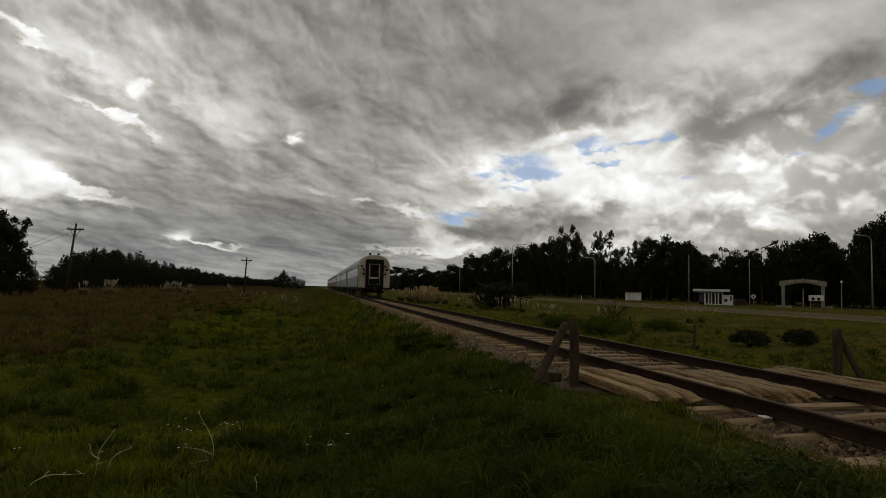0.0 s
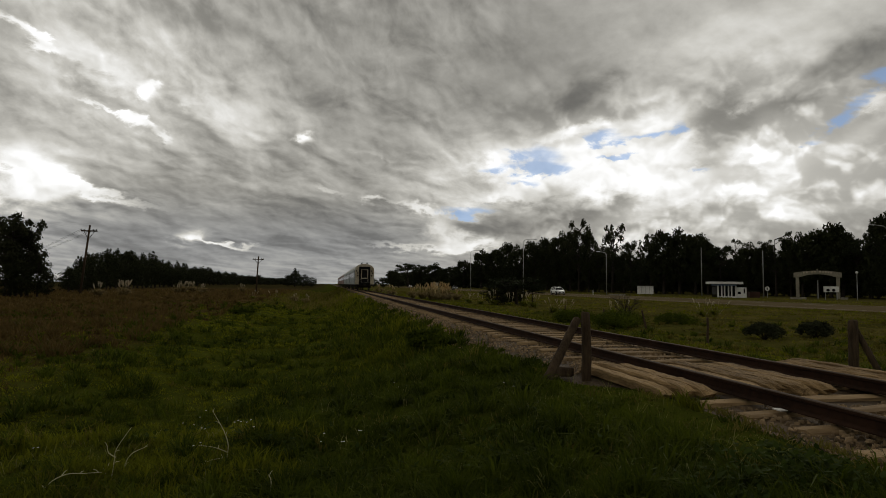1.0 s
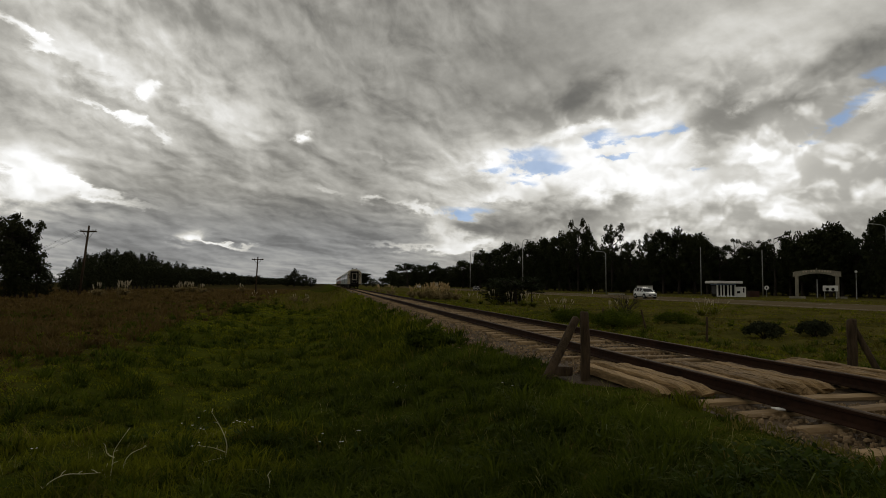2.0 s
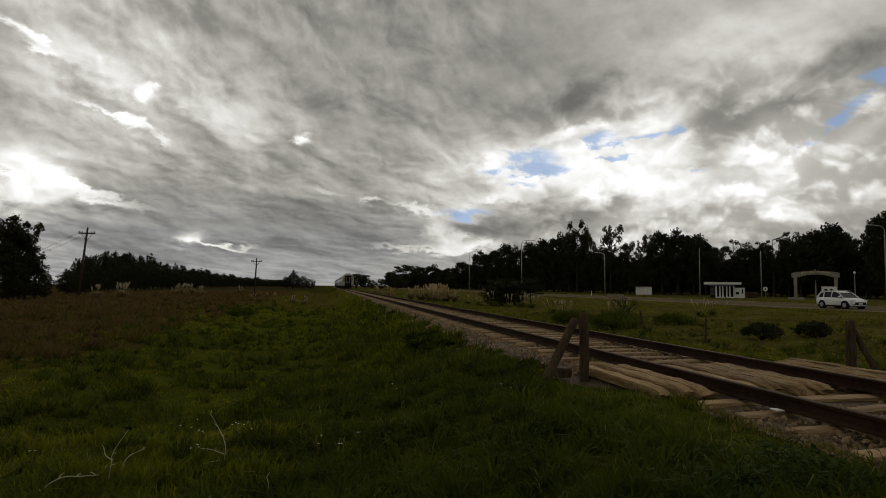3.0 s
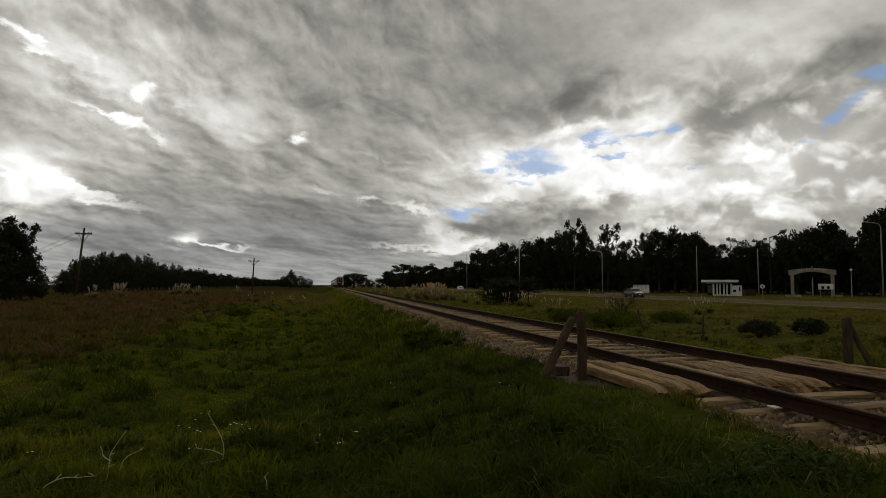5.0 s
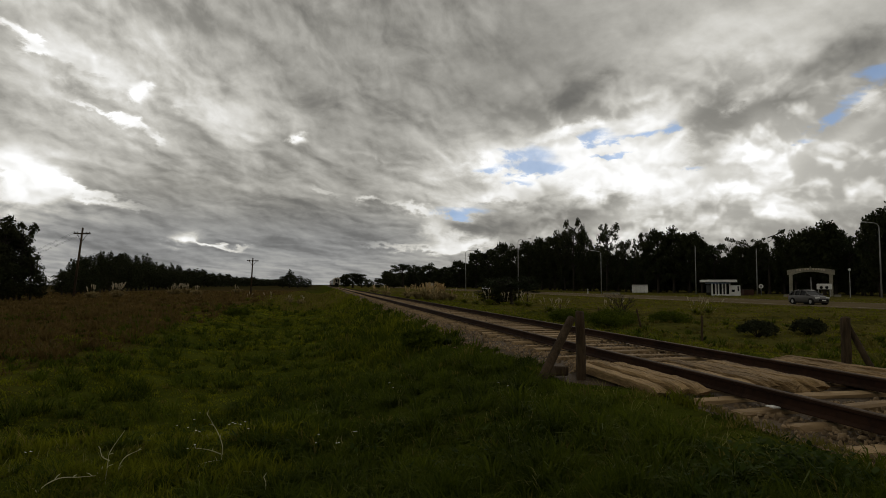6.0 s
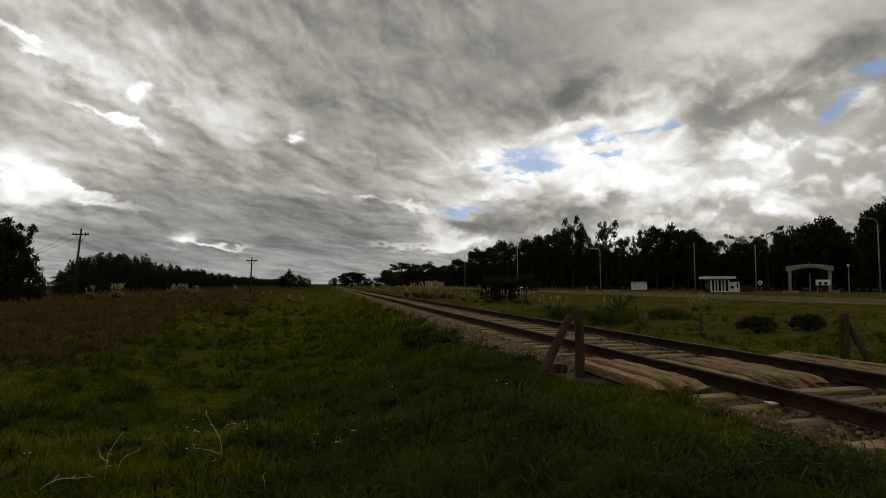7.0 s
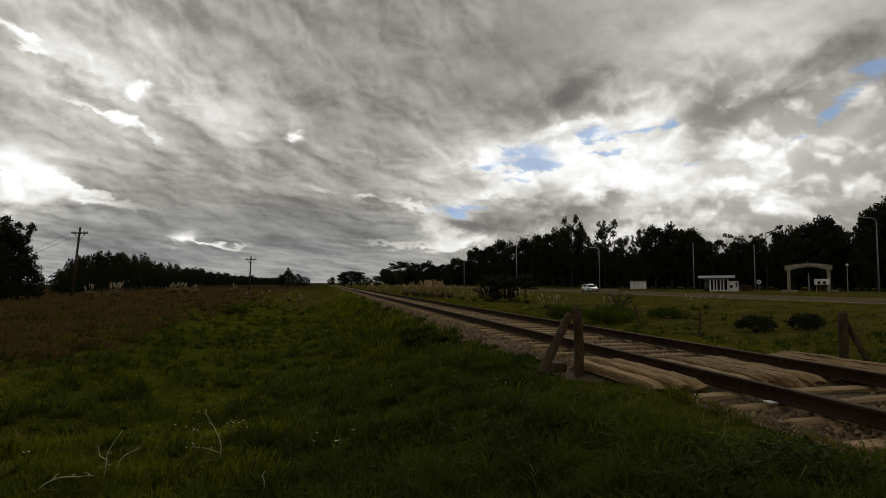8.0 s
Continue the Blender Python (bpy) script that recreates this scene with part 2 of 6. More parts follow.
    open_sky.node.inputs["Scale"].default_value = 2.6
    colour = n.mix(n.math("MULTIPLY", n.math("MULTIPLY", clear, n.math("SUBTRACT", 1.0, front)), 0.72), cloud10, open_sky)
    back = n.add("ShaderNodeBackground")
    n.put(back.inputs[0], colour)
    back.inputs[1].default_value = 0.1
    n.put(n.add("ShaderNodeOutputWorld").inputs[0], back.outputs[0])


build_sky()
sun = new("sun", bpy.data.lights.new("sun", "SUN"))
sun.data.energy, sun.data.angle, sun.data.color = 0.5, radians(14), (1.0, 0.93, 0.82)
sun.matrix_world = look((math.sin(radians(SUN_TURN)) * 90, math.cos(radians(SUN_TURN)) * 90, math.tan(radians(SUN_UP)) * 90), (0, 0, 0))

# ================= materials =================


def surface(name, dark, light, rough=0.8, grain=8.0, stain=0.7, bump=0.3, metal=0.0, by_island=0.0, by_object=0.0, stretch=(1, 1, 1), spec=0.2, space="Object", depth=0.02):
    """A surface that varies between two colours at two scales, with fine relief."""
    m = bpy.data.materials.new(name)
    m.use_nodes = True
    t = m.node_tree
    n = Nodes(t)
    b = t.nodes["Principled BSDF"]
    where = n.add("ShaderNodeTexCoord").outputs[space]
    where = n.vec("MULTIPLY", where, stretch)
    fine = n.noise(where, grain, 6.0, 0.6)
    broad = n.noise(n.vec("ADD", where, (3.7, 1.9, 5.1)), stain, 4.0, 0.55, 0.4)
    f = n.math("ADD", n.math("MULTIPLY", fine, 0.55), n.math("MULTIPLY", broad, 0.65))
    f = n.span(f, 0.38, 0.82)
    if by_island:
        rnd = n.add("ShaderNodeNewGeometry").outputs["Random Per Island"]
        f = n.math("ADD", n.math("MULTIPLY", f, 1 - by_island), n.math("MULTIPLY", rnd, by_island), clamp=True)
    if by_object:
        rnd = n.add("ShaderNodeObjectInfo").outputs["Random"]
        f = n.math("ADD", n.math("MULTIPLY", f, 1 - by_object), n.math("MULTIPLY", rnd, by_object), clamp=True)
    n.put(b.inputs["Base Color"], n.mix(f, tuple(dark), tuple(light)))
    n.put(b.inputs["Roughness"], n.span(fine, 0.2, 0.8, max(rough - 0.12, 0.03), min(rough + 0.12, 1.0)))
    b.inputs["Metallic"].default_value = metal
    b.inputs["Specular IOR Level"].default_value = spec
    if bump:
        bp = n.add("ShaderNodeBump")
        bp.inputs["Strength"].default_value, bp.inputs["Distance"].default_value = bump, depth
        n.put(bp.inputs["Height"], fine)
        n.put(b.inputs["Normal"], bp.outputs[0])
    return m


def leafy(name, dark, light, rough=0.85, through=0.35, patch=0.25, own=0.34):
    """Leaves and blades: each island its own tone, drifting in patches, a little light passing through."""
    m = bpy.data.materials.new(name)
    m.use_nodes = True
    t = m.node_tree
    n = Nodes(t)
    b = t.nodes["Principled BSDF"]
    rnd = n.add("ShaderNodeNewGeometry").outputs["Random Per Island"]
    where = n.add("ShaderNodeTexCoord").outputs["Object"]
    f = n.math("ADD", n.math("MULTIPLY", rnd, own), n.math("MULTIPLY", n.span(n.noise(where, patch, 4.0), 0.3, 0.7), 0.36))
    f = n.math("ADD", f, n.math("MULTIPLY", n.span(n.noise(where, patch * 4.5, 3.0), 0.32, 0.68), 0.30))
    col = n.mix(f, tuple(dark), tuple(light))
    n.put(b.inputs["Base Color"], col)
    b.inputs["Roughness"].default_value = rough
    b.inputs["Specular IOR Level"].default_value = 0.06
    tr = n.add("ShaderNodeBsdfTranslucent")
    n.put(tr.inputs[0], col)
    mixer = n.add("ShaderNodeMixShader")
    mixer.inputs[0].default_value = through
    n.put(mixer.inputs[1], b.outputs[0])
    n.put(mixer.inputs[2], tr.outputs[0])
    n.put(t.nodes["Material Output"].inputs[0], mixer.outputs[0])
    return m


def plain(name, colour, rough=0.5, metal=0.0, spec=0.5):
    return surface(name, tuple(c * 0.82 for c in colour), colour, rough, 12.0, 0.8, 0.06, metal, spec=spec)


def glass(name, tint=(0.008, 0.009, 0.010)):
    m = bpy.data.materials.new(name)
    m.use_nodes = True
    b = m.node_tree.nodes["Principled BSDF"]
    b.inputs["Base Color"].default_value = (*tint, 1)
    b.inputs["Roughness"].default_value = 0.05
    b.inputs["Specular IOR Level"].default_value = 0.18
    return m


def ground_material():
    """Soil under grass: green in the hollow and on the bank, rust-brown dry field further out."""
    m = bpy.data.materials.new("meadow_ground")
    m.use_nodes = True
    t = m.node_tree
    n = Nodes(t)
    b = t.nodes["Principled BSDF"]
    where = n.add("ShaderNodeTexCoord").outputs["Object"]
    sep = n.add("ShaderNodeSeparateXYZ")
    n.put(sep.inputs[0], where)
    x, y, z = sep.outputs
    fine = n.noise(where, 6.0, 8.0, 0.65)
    mid = n.noise(where, 0.5, 6.0, 0.6)
    broad = n.noise(where, 0.06, 5.0, 0.55)
    green = n.mix(n.span(mid, 0.3, 0.7), (0.032, 0.044, 0.005), (0.070, 0.078, 0.010))
    dry = n.mix(n.span(mid, 0.3, 0.7), (0.058, 0.034, 0.014), (0.105, 0.070, 0.030))
    # far straw ground, darkened to stand for shade among blades not built there
    straw = n.mix(n.span(broad, 0.35, 0.65), (0.025, 0.022, 0.008), (0.047, 0.039, 0.015))
    edge = n.math("ADD", x, n.math("MULTIPLY", n.math("SUBTRACT", mid, 0.5), 5.0))
    edge = n.math("ADD", edge, n.math("MULTIPLY", n.math("SUBTRACT", broad, 0.5), 8.0))
    olive = n.mix(n.span(mid, 0.3, 0.7), (0.052, 0.050, 0.012), (0.105, 0.090, 0.025))
    green = n.mix(n.span(x, 10.0, 22.0), green, olive)
    leftness = n.span(edge, -5.5, -10.5)
    col = n.mix(leftness, green, dry)
    far = n.span(y, 110.0, 320.0)
    col = n.mix(n.math("MULTIPLY", far, n.span(x, 4.0, -10.0)), col, straw)
    col = n.mix(n.math("MULTIPLY", n.span(fine, 0.45, 0.7), 0.35), col, (0.028, 0.022, 0.011))
    n.put(b.inputs["Base Color"], col)
    b.inputs["Roughness"].default_value = 0.95
    b.inputs["Specular IOR Level"].default_value = 0.0
    bp = n.add("ShaderNodeBump")
    bp.inputs["Strength"].default_value, bp.inputs["Distance"].default_value = 0.8, 0.12
    n.put(bp.inputs["Height"], n.math("ADD", fine, mid))
    n.put(b.inputs["Normal"], bp.outputs[0])
    return m


M = {
    "ground": ground_material(),
    "grass": leafy("grass", (0.026, 0.040, 0.002), (0.225, 0.228, 0.014), own=0.36),
    # lush green, darkened to carry the shade within thick tufts
    "grass_lush_shaded": leafy("lush_grass", (0.009, 0.019, 0.002), (0.100, 0.124, 0.009), patch=0.5, own=0.42),
    "weed_leaf": leafy("weed_leaf", (0.012, 0.024, 0.004), (0.060, 0.084, 0.014), patch=0.6),
    "grass_dry": leafy("dry_grass", (0.052, 0.035, 0.011), (0.165, 0.110, 0.036)),
    "grass_straw": leafy("straw_grass", (0.16, 0.12, 0.05), (0.36, 0.28, 0.13)),
    "grass_olive": leafy("olive_grass", (0.070, 0.064, 0.012), (0.215, 0.180, 0.042)),
    # pale stems, with the highlights of lit blades put into the colour
    "grass_pale_lit": leafy("pale_lit_grass", (0.12, 0.125, 0.034), (0.32, 0.30, 0.105)),
    "plume": leafy("pampas_plume", (0.42, 0.36, 0.24), (0.66, 0.59, 0.45), through=0.4),
    "plume_gold": leafy("golden_plume", (0.42, 0.31, 0.15), (0.70, 0.55, 0.31), through=0.35),
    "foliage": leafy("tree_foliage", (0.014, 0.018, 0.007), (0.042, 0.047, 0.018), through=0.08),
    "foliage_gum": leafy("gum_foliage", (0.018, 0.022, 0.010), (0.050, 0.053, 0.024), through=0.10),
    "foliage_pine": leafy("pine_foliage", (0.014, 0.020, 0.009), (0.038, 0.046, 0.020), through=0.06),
    "bark": surface("bark", (0.014, 0.011, 0.008), (0.042, 0.033, 0.024), 0.9, 6.0, 0.6, 0.8, stretch=(1, 1, 0.3)),
    "stalk": surface("dry_stalk", (0.34, 0.32, 0.18), (0.62, 0.58, 0.36), 0.85, 20.0, 2.0, 0.3),
    "petal": plain("white_petal", (0.75, 0.74, 0.66), 0.7),
    "ballast": surface("ballast_stone", (0.026, 0.017, 0.009), (0.34, 0.235, 0.128), 0.9, 18.0, 2.0, 0.5, by_island=0.6),
    "ballast_bed": surface("ballast_bed", (0.034, 0.022, 0.011), (0.11, 0.073, 0.038), 0.95, 30.0, 1.2, 0.9, depth=0.04),
    "sleeper": surface("sleeper_wood", (0.13, 0.083, 0.040), (0.40, 0.275, 0.140), 0.95, 9.0, 1.0, 0.6, by_object=0.35, stretch=(0.35, 3, 3)),
    "plank": surface("crossing_timber", (0.055, 0.030, 0.010), (0.42, 0.280, 0.130), 0.95, 22.0, 3.4, 1.0, by_object=0.3, stretch=(3, 0.3, 3)),
    "rail": surface("rail_rust", (0.015, 0.008, 0.005), (0.042, 0.021, 0.012), 0.95, 14.0, 1.5, 0.3, spec=0.1),
    "rail_top": surface("rail_head", (0.035, 0.022, 0.014), (0.080, 0.054, 0.035), 0.85, 20.0, 2.0, 0.1, spec=0.1, stretch=(3, 0.3, 1)),
    "post": surface("weathered_post", (0.020, 0.013, 0.007), (0.090, 0.060, 0.034), 0.95, 10.0, 1.5, 0.9, stretch=(3, 3, 0.5), depth=0.03),
    "asphalt": surface("asphalt", (0.085, 0.066, 0.038), (0.135, 0.106, 0.062), 1.0, 14.0, 0.12, 0.25, spec=0.0),
    "paint_line": plain("road_paint", (0.30, 0.28, 0.22), 0.8),
    "concrete": surface("concrete", (0.17, 0.155, 0.115), (0.33, 0.30, 0.225), 0.85, 5.0, 0.4, 0.3),
    "white": surface("white_paint", (0.60, 0.59, 0.55), (0.80, 0.79, 0.75), 0.6, 5.0, 0.5, 0.05),
    "cream": surface("cream_paint", (0.36, 0.29, 0.19), (0.66, 0.60, 0.47), 0.6, 4.0, 1.1, 0.06),
    "coach_blue": surface("pale_blue_coach_paint", (0.22, 0.25, 0.255), (0.40, 0.43, 0.42), 0.45, 4.0, 0.4, 0.06),
    "coach_red": surface("faded_red_coach_paint", (0.22, 0.12, 0.10), (0.34, 0.20, 0.165), 0.6, 4.0, 0.4, 0.06),
    "coach_roof": surface("coach_roof_paint", (0.38, 0.36, 0.31), (0.55, 0.52, 0.45), 0.6, 4.0, 0.6, 0.06),
    "black": surface("black_rubber", (0.004, 0.004, 0.004), (0.011, 0.0105, 0.010), 0.85, 12.0, 1.0, 0.2),
    "under": surface("grimy_steel", (0.012, 0.010, 0.008), (0.04, 0.032, 0.025), 0.85, 8.0, 1.0, 0.3),
    "steel": surface("galvanised_steel", (0.24, 0.24, 0.23), (0.42, 0.42, 0.40), 0.5, 10.0, 1.0, 0.05, metal=0.5),
    "glass": glass("dark_glass"),
    "car_white": plain("white_car_paint", (0.80, 0.80, 0.78), 0.25, spec=0.6),
    "car_grey": plain("grey_car_paint", (0.055, 0.050, 0.044), 0.4, 0.0, spec=0.6),
    "lens": plain("clear_lamp_lens", (0.7, 0.7, 0.68), 0.15),
    "red_lens": plain("red_lamp_lens", (0.35, 0.02, 0.02), 0.2),
    "globe": plain("white_globe", (0.75, 0.74, 0.70), 0.3),
    "sign_blue": plain("blue_sign_paint", (0.10, 0.16, 0.28), 0.5),
    "brick": surface("red_brick", (0.035, 0.018, 0.012), (0.065, 0.032, 0.022), 0.9, 8.0, 0.8, 0.4),
}

# ================= helpers for shapes =================


def part(name, bm, material, parent=None, label=""):
    """Links a bmesh as one mesh object, under a thing or a part."""
    me = bpy.data.meshes.new(name)
    bm.to_mesh(me)
    bm.free()
    for m in material if isinstance(material, (list, tuple)) else [material]:
        me.materials.append(m)
    ob = new(name, me)
    ob.parent = parent
    return tagged(ob, label)


def thing(name, label, category, group="", kind="", m=None):
    """An empty at a thing's base, that carries its parts."""
    ob = new(name)
    ob.empty_display_size = 0.2
    if m is not None:
        ob.matrix_basis = m
    return tagged(ob, label, category, group, kind)


def box(bm, x0, x1, y0, y1, z0, z1, bevel=0.0, m=None):
    made = bmesh.ops.create_cube(bm, size=1.0)["verts"]
    bmesh.ops.transform(bm, matrix=Matrix.Translation(((x0 + x1) / 2, (y0 + y1) / 2, (z0 + z1) / 2)) @ Matrix.Diagonal((x1 - x0, y1 - y0, z1 - z0, 1)), verts=made)
    if bevel:
        edges = {e for v in made for e in v.link_edges}
        r = bmesh.ops.bevel(bm, geom=list(edges), offset=bevel, segments=2, affect="EDGES", profile=0.6)
        made = list({v for f in r["faces"] for v in f.verts} | {v for v in made if v.is_valid})
    if m is not None:
        bmesh.ops.transform(bm, matrix=m, verts=made)
    return made


def tube(bm, points, radii, sides=8, cap=True):
    """A tapered tube along points."""
    rings = []
    for i, p in enumerate(points):
        a, b = Vector(points[max(i - 1, 0)]), Vector(points[min(i + 1, len(points) - 1)])
        d = (b - a).normalized()
        u = d.cross(Vector((0, 1, 0)) if abs(d.y) < 0.8 else Vector((1, 0, 0))).normalized()
        v = d.cross(u)
        rings.append([bm.verts.new(Vector(p) + (u * math.cos(k * math.tau / sides) + v * math.sin(k * math.tau / sides)) * radii[i]) for k in range(sides)])
    for r0, r1 in zip(rings, rings[1:]):
        for k in range(sides):
            bm.faces.new((r0[k], r0[(k + 1) % sides], r1[(k + 1) % sides], r1[k]))
    if cap:
        bm.faces.new(rings[0][::-1])
        bm.faces.new(rings[-1])


def disc(bm, centre, axis, radius, thick, sides=20, inner=0.0):
    """A cylinder about an axis with a slightly rounded rim."""
    c, a = Vector(centre), Vector(axis).normalized()
    tube(bm, [c - a * thick / 2, c - a * thick * 0.42, c + a * thick * 0.42, c + a * thick / 2], [radius * 0.94, radius, radius, radius * 0.94], sides)


def smooth(ob):
    ob.data.polygons.foreach_set("use_smooth", [True] * len(ob.data.polygons))
    return ob


def raw_mesh(name, verts, loops, starts, material):
    """A large mesh straight from arrays."""
    me = bpy.data.meshes.new(name)
    me.vertices.add(len(verts))
    me.vertices.foreach_set("co", np.ascontiguousarray(verts, np.float32).ravel())
    me.loops.add(len(loops))
    me.loops.foreach_set("vertex_index", np.ascontiguousarray(loops, np.int32))
    me.polygons.add(len(starts))
    me.polygons.foreach_set("loop_start", np.ascontiguousarray(starts, np.int32))
    me.update(calc_edges=True)
    me.materials.append(material)
    return me


# ================= ground =================
NEAR_RAIL, FAR_RAIL = 4.46, 6.18
MID = (NEAR_RAIL + FAR_RAIL) / 2
ROAD_Z = -1.0


def step(v, a, b):
    s = np.clip((v - a) / (b - a), 0, 1)
    return s * s * (3 - 2 * s)


def rolls(x, y, size, seed):
    """Soft uneven lumps of about that size, from -1 to 1."""
    total, weight = 0.0, 1.0
    for octave in range(3):
        c, s = math.cos(0.6 + 1.1 * octave + seed), math.sin(0.6 + 1.1 * octave + seed)
        u, v = (np.asarray(x) * c - np.asarray(y) * s) / size * 2.0 + seed * 7.31 + octave * 3.7, (np.asarray(x) * s + np.asarray(y) * c) / size * 2.0 - seed * 3.77 + octave * 9.1
        i, j = np.floor(u), np.floor(v)
        f, g = u - i, v - j
        f, g = f * f * (3 - 2 * f), g * g * (3 - 2 * g)

        def at(p, q):
            s = np.sin(p * 127.1 + q * 311.7 + seed * 17.3) * 43758.5453
            return (s - np.floor(s)) * 2 - 1

        total = total + weight * ((at(i, j) * (1 - f) + at(i + 1, j) * f) * (1 - g) + (at(i, j + 1) * (1 - f) + at(i + 1, j + 1) * f) * g)
        size, weight = size * 0.47, weight * 0.5
    return total / 1.25


def gz(x, y):
    """Height of the ground."""
    x, y = np.asarray(x, float), np.asarray(y, float)
    # field on the left with a hollow beside the bank
    left = -1.0 - 0.72 * np.exp(-((x + 2.0) / 3.4) ** 2) - 0.25 * step(x, -30, -90) + 0.7 * step(y, 150, 420) * step(x, -12, -60)
    right = -1.15 + 0.15 * step(x, 20, 40)
    side = step(x, MID - 6, MID + 6)
    field = left * (1 - side) + right * side
    bump = 0.12 * rolls(x, y, 5.3, 1) + 0.09 * rolls(x, y, 1.9, 2)
    bump = bump * (1 - step(x, 30, 44)) + 0.03 * rolls(x, y, 9, 3)
    bump = bump + 0.12 * rolls(x, y, 2.6, 21) * step(x, 8.5, 11) * (1 - step(x, 26, 34))
    field = field + bump * (1 - step(np.abs(x - 53), 12, 7))
    # the crossing's approach, raised towards the track
    crown = -0.14 - 0.50 * step(x, 3.5, -0.5) - 0.22 * step(x, 0.0, -6.0)
    edge = 9.4 + 0.55 * x + 0.7 * np.sin(x * 1.3)
    ramp = (1 - step(y, edge - 1.0, edge + 3.2)) * step(y, -14, -6)
    ramp = ramp * (1 - step(-x, 6, 16)) * (1 - step(x, 7.4, 9.0))
    field = field * (1 - ramp) + (crown + 0.055 * rolls(x, y, 1.6, 4) + 0.03 * rolls(x, y, 0.6, 5)) * ramp
    rampr = (1 - step(np.abs(y - 7.2), 2.2, 4.5)) * step(x, 7, 8) * (1 - step(x, 12, 26))
    field = field * (1 - rampr) - 0.40 * rampr
    # the bank that carries the track
    d = np.abs(x - MID)
    bank = 1 - step(d, 1.85, 4.6 + 0.3 * np.sin(y * 0.21))
    bed = -0.30 + 0.15 * (1 - step(np.abs(y - 4.8), 1.6, 3.4)) * step(MID - x, 1.30, 1.75)
    z = field * (1 - bank) + bed * bank
    z = z + (0.09 * rolls(x, y, 1.5, 6) + 0.05 * rolls(x, y, 0.7, 15)) * bank * step(d, 1.9, 2.6)
    # the road's formation
    road = 1 - step(np.abs(x - 53), 8.0, 11.0)
    z = z * (1 - road) + (ROAD_Z - 0.05) * road
    # wide plain
    far = step(np.hypot(x, y), 500, 900)
    return z * (1 - far) - 0.9 * far


def graded(near, far, fine, grow):
    out, v, s = [0.0], 0.0, fine
    while v < far:
        s = s if v < near else s * grow
        v += s
        out.append(v)
    return np.array(out)


def build_ground():
    p = graded(14, 3000, 0.3, 1.08)
    xs = np.concatenate([-p[:0:-1], p]) + 2.0
    ys = np.concatenate([-graded(4, 3000, 0.5, 1.25)[:0:-1], graded(40, 3600, 0.35, 1.06)])
    X, Y = np.meshgrid(xs, ys)
    V = np.stack([X, Y, gz(X, Y)], -1).reshape(-1, 3)
    w, h = len(xs), len(ys)
    i = (np.arange(h - 1)[:, None] * w + np.arange(w - 1)[None, :]).ravel()
    L = np.stack([i, i + 1, i + w + 1, i + w], 1)
    ob = new("ground", raw_mesh("ground", V, L.ravel(), np.arange(len(L)) * 4, M["ground"]))
    smooth(ob)
    return tagged(ob, "rough green meadow with a hollow, rust-brown dry field beyond", "ground", kind="structure")


build_ground()


def build_road():
    bm = bmesh.new()
    ys = [-300 + 50 * k for k in range(37)]
    rows = [[bm.verts.new((x, y, z)) for x, z in ((45.6, ROAD_Z - 0.3), (45.7, ROAD_Z - 0.01), (46.6, ROAD_Z + 0.02), (53.0, ROAD_Z + 0.1), (59.4, ROAD_Z + 0.02), (60.3, ROAD_Z - 0.01), (60.4, ROAD_Z - 0.3))] for y in ys]
    for a, b in zip(rows, rows[1:]):
        for k in range(6):
            bm.faces.new((a[k], a[k + 1], b[k + 1], b[k]))
    road = tagged(part("road", bm, M["asphalt"]), "worn grey-brown asphalt highway across the meadow", "road", kind="structure")
    bm = bmesh.new()
    for k in range(40):
        y = -20 + 11 * k
        box(bm, 52.93, 53.07, y, y + 4.5, ROAD_Z + 0.096, ROAD_Z + 0.106)
    part("centre_line", bm, M["paint_line"], road, "faded white dashes")
    for x in (46.75, 59.25):
        bm = bmesh.new()
        box(bm, x - 0.06, x + 0.06, -100, 700, ROAD_Z + 0.014, ROAD_Z + 0.028)
        part("edge_line", bm, M["paint_line"], road, "faded white line")


build_road()

# ================= railway =================


def rail_profile():
    return [(-0.065, -0.150), (0.065, -0.150), (0.065, -0.138), (0.014, -0.118), (0.009, -0.045), (0.035, -0.034), (0.036, -0.008), (0.026, 0.0), (-0.026, 0.0), (-0.036, -0.008), (-0.035, -0.034), (-0.009, -0.045), (-0.014, -0.118), (-0.065, -0.138)]


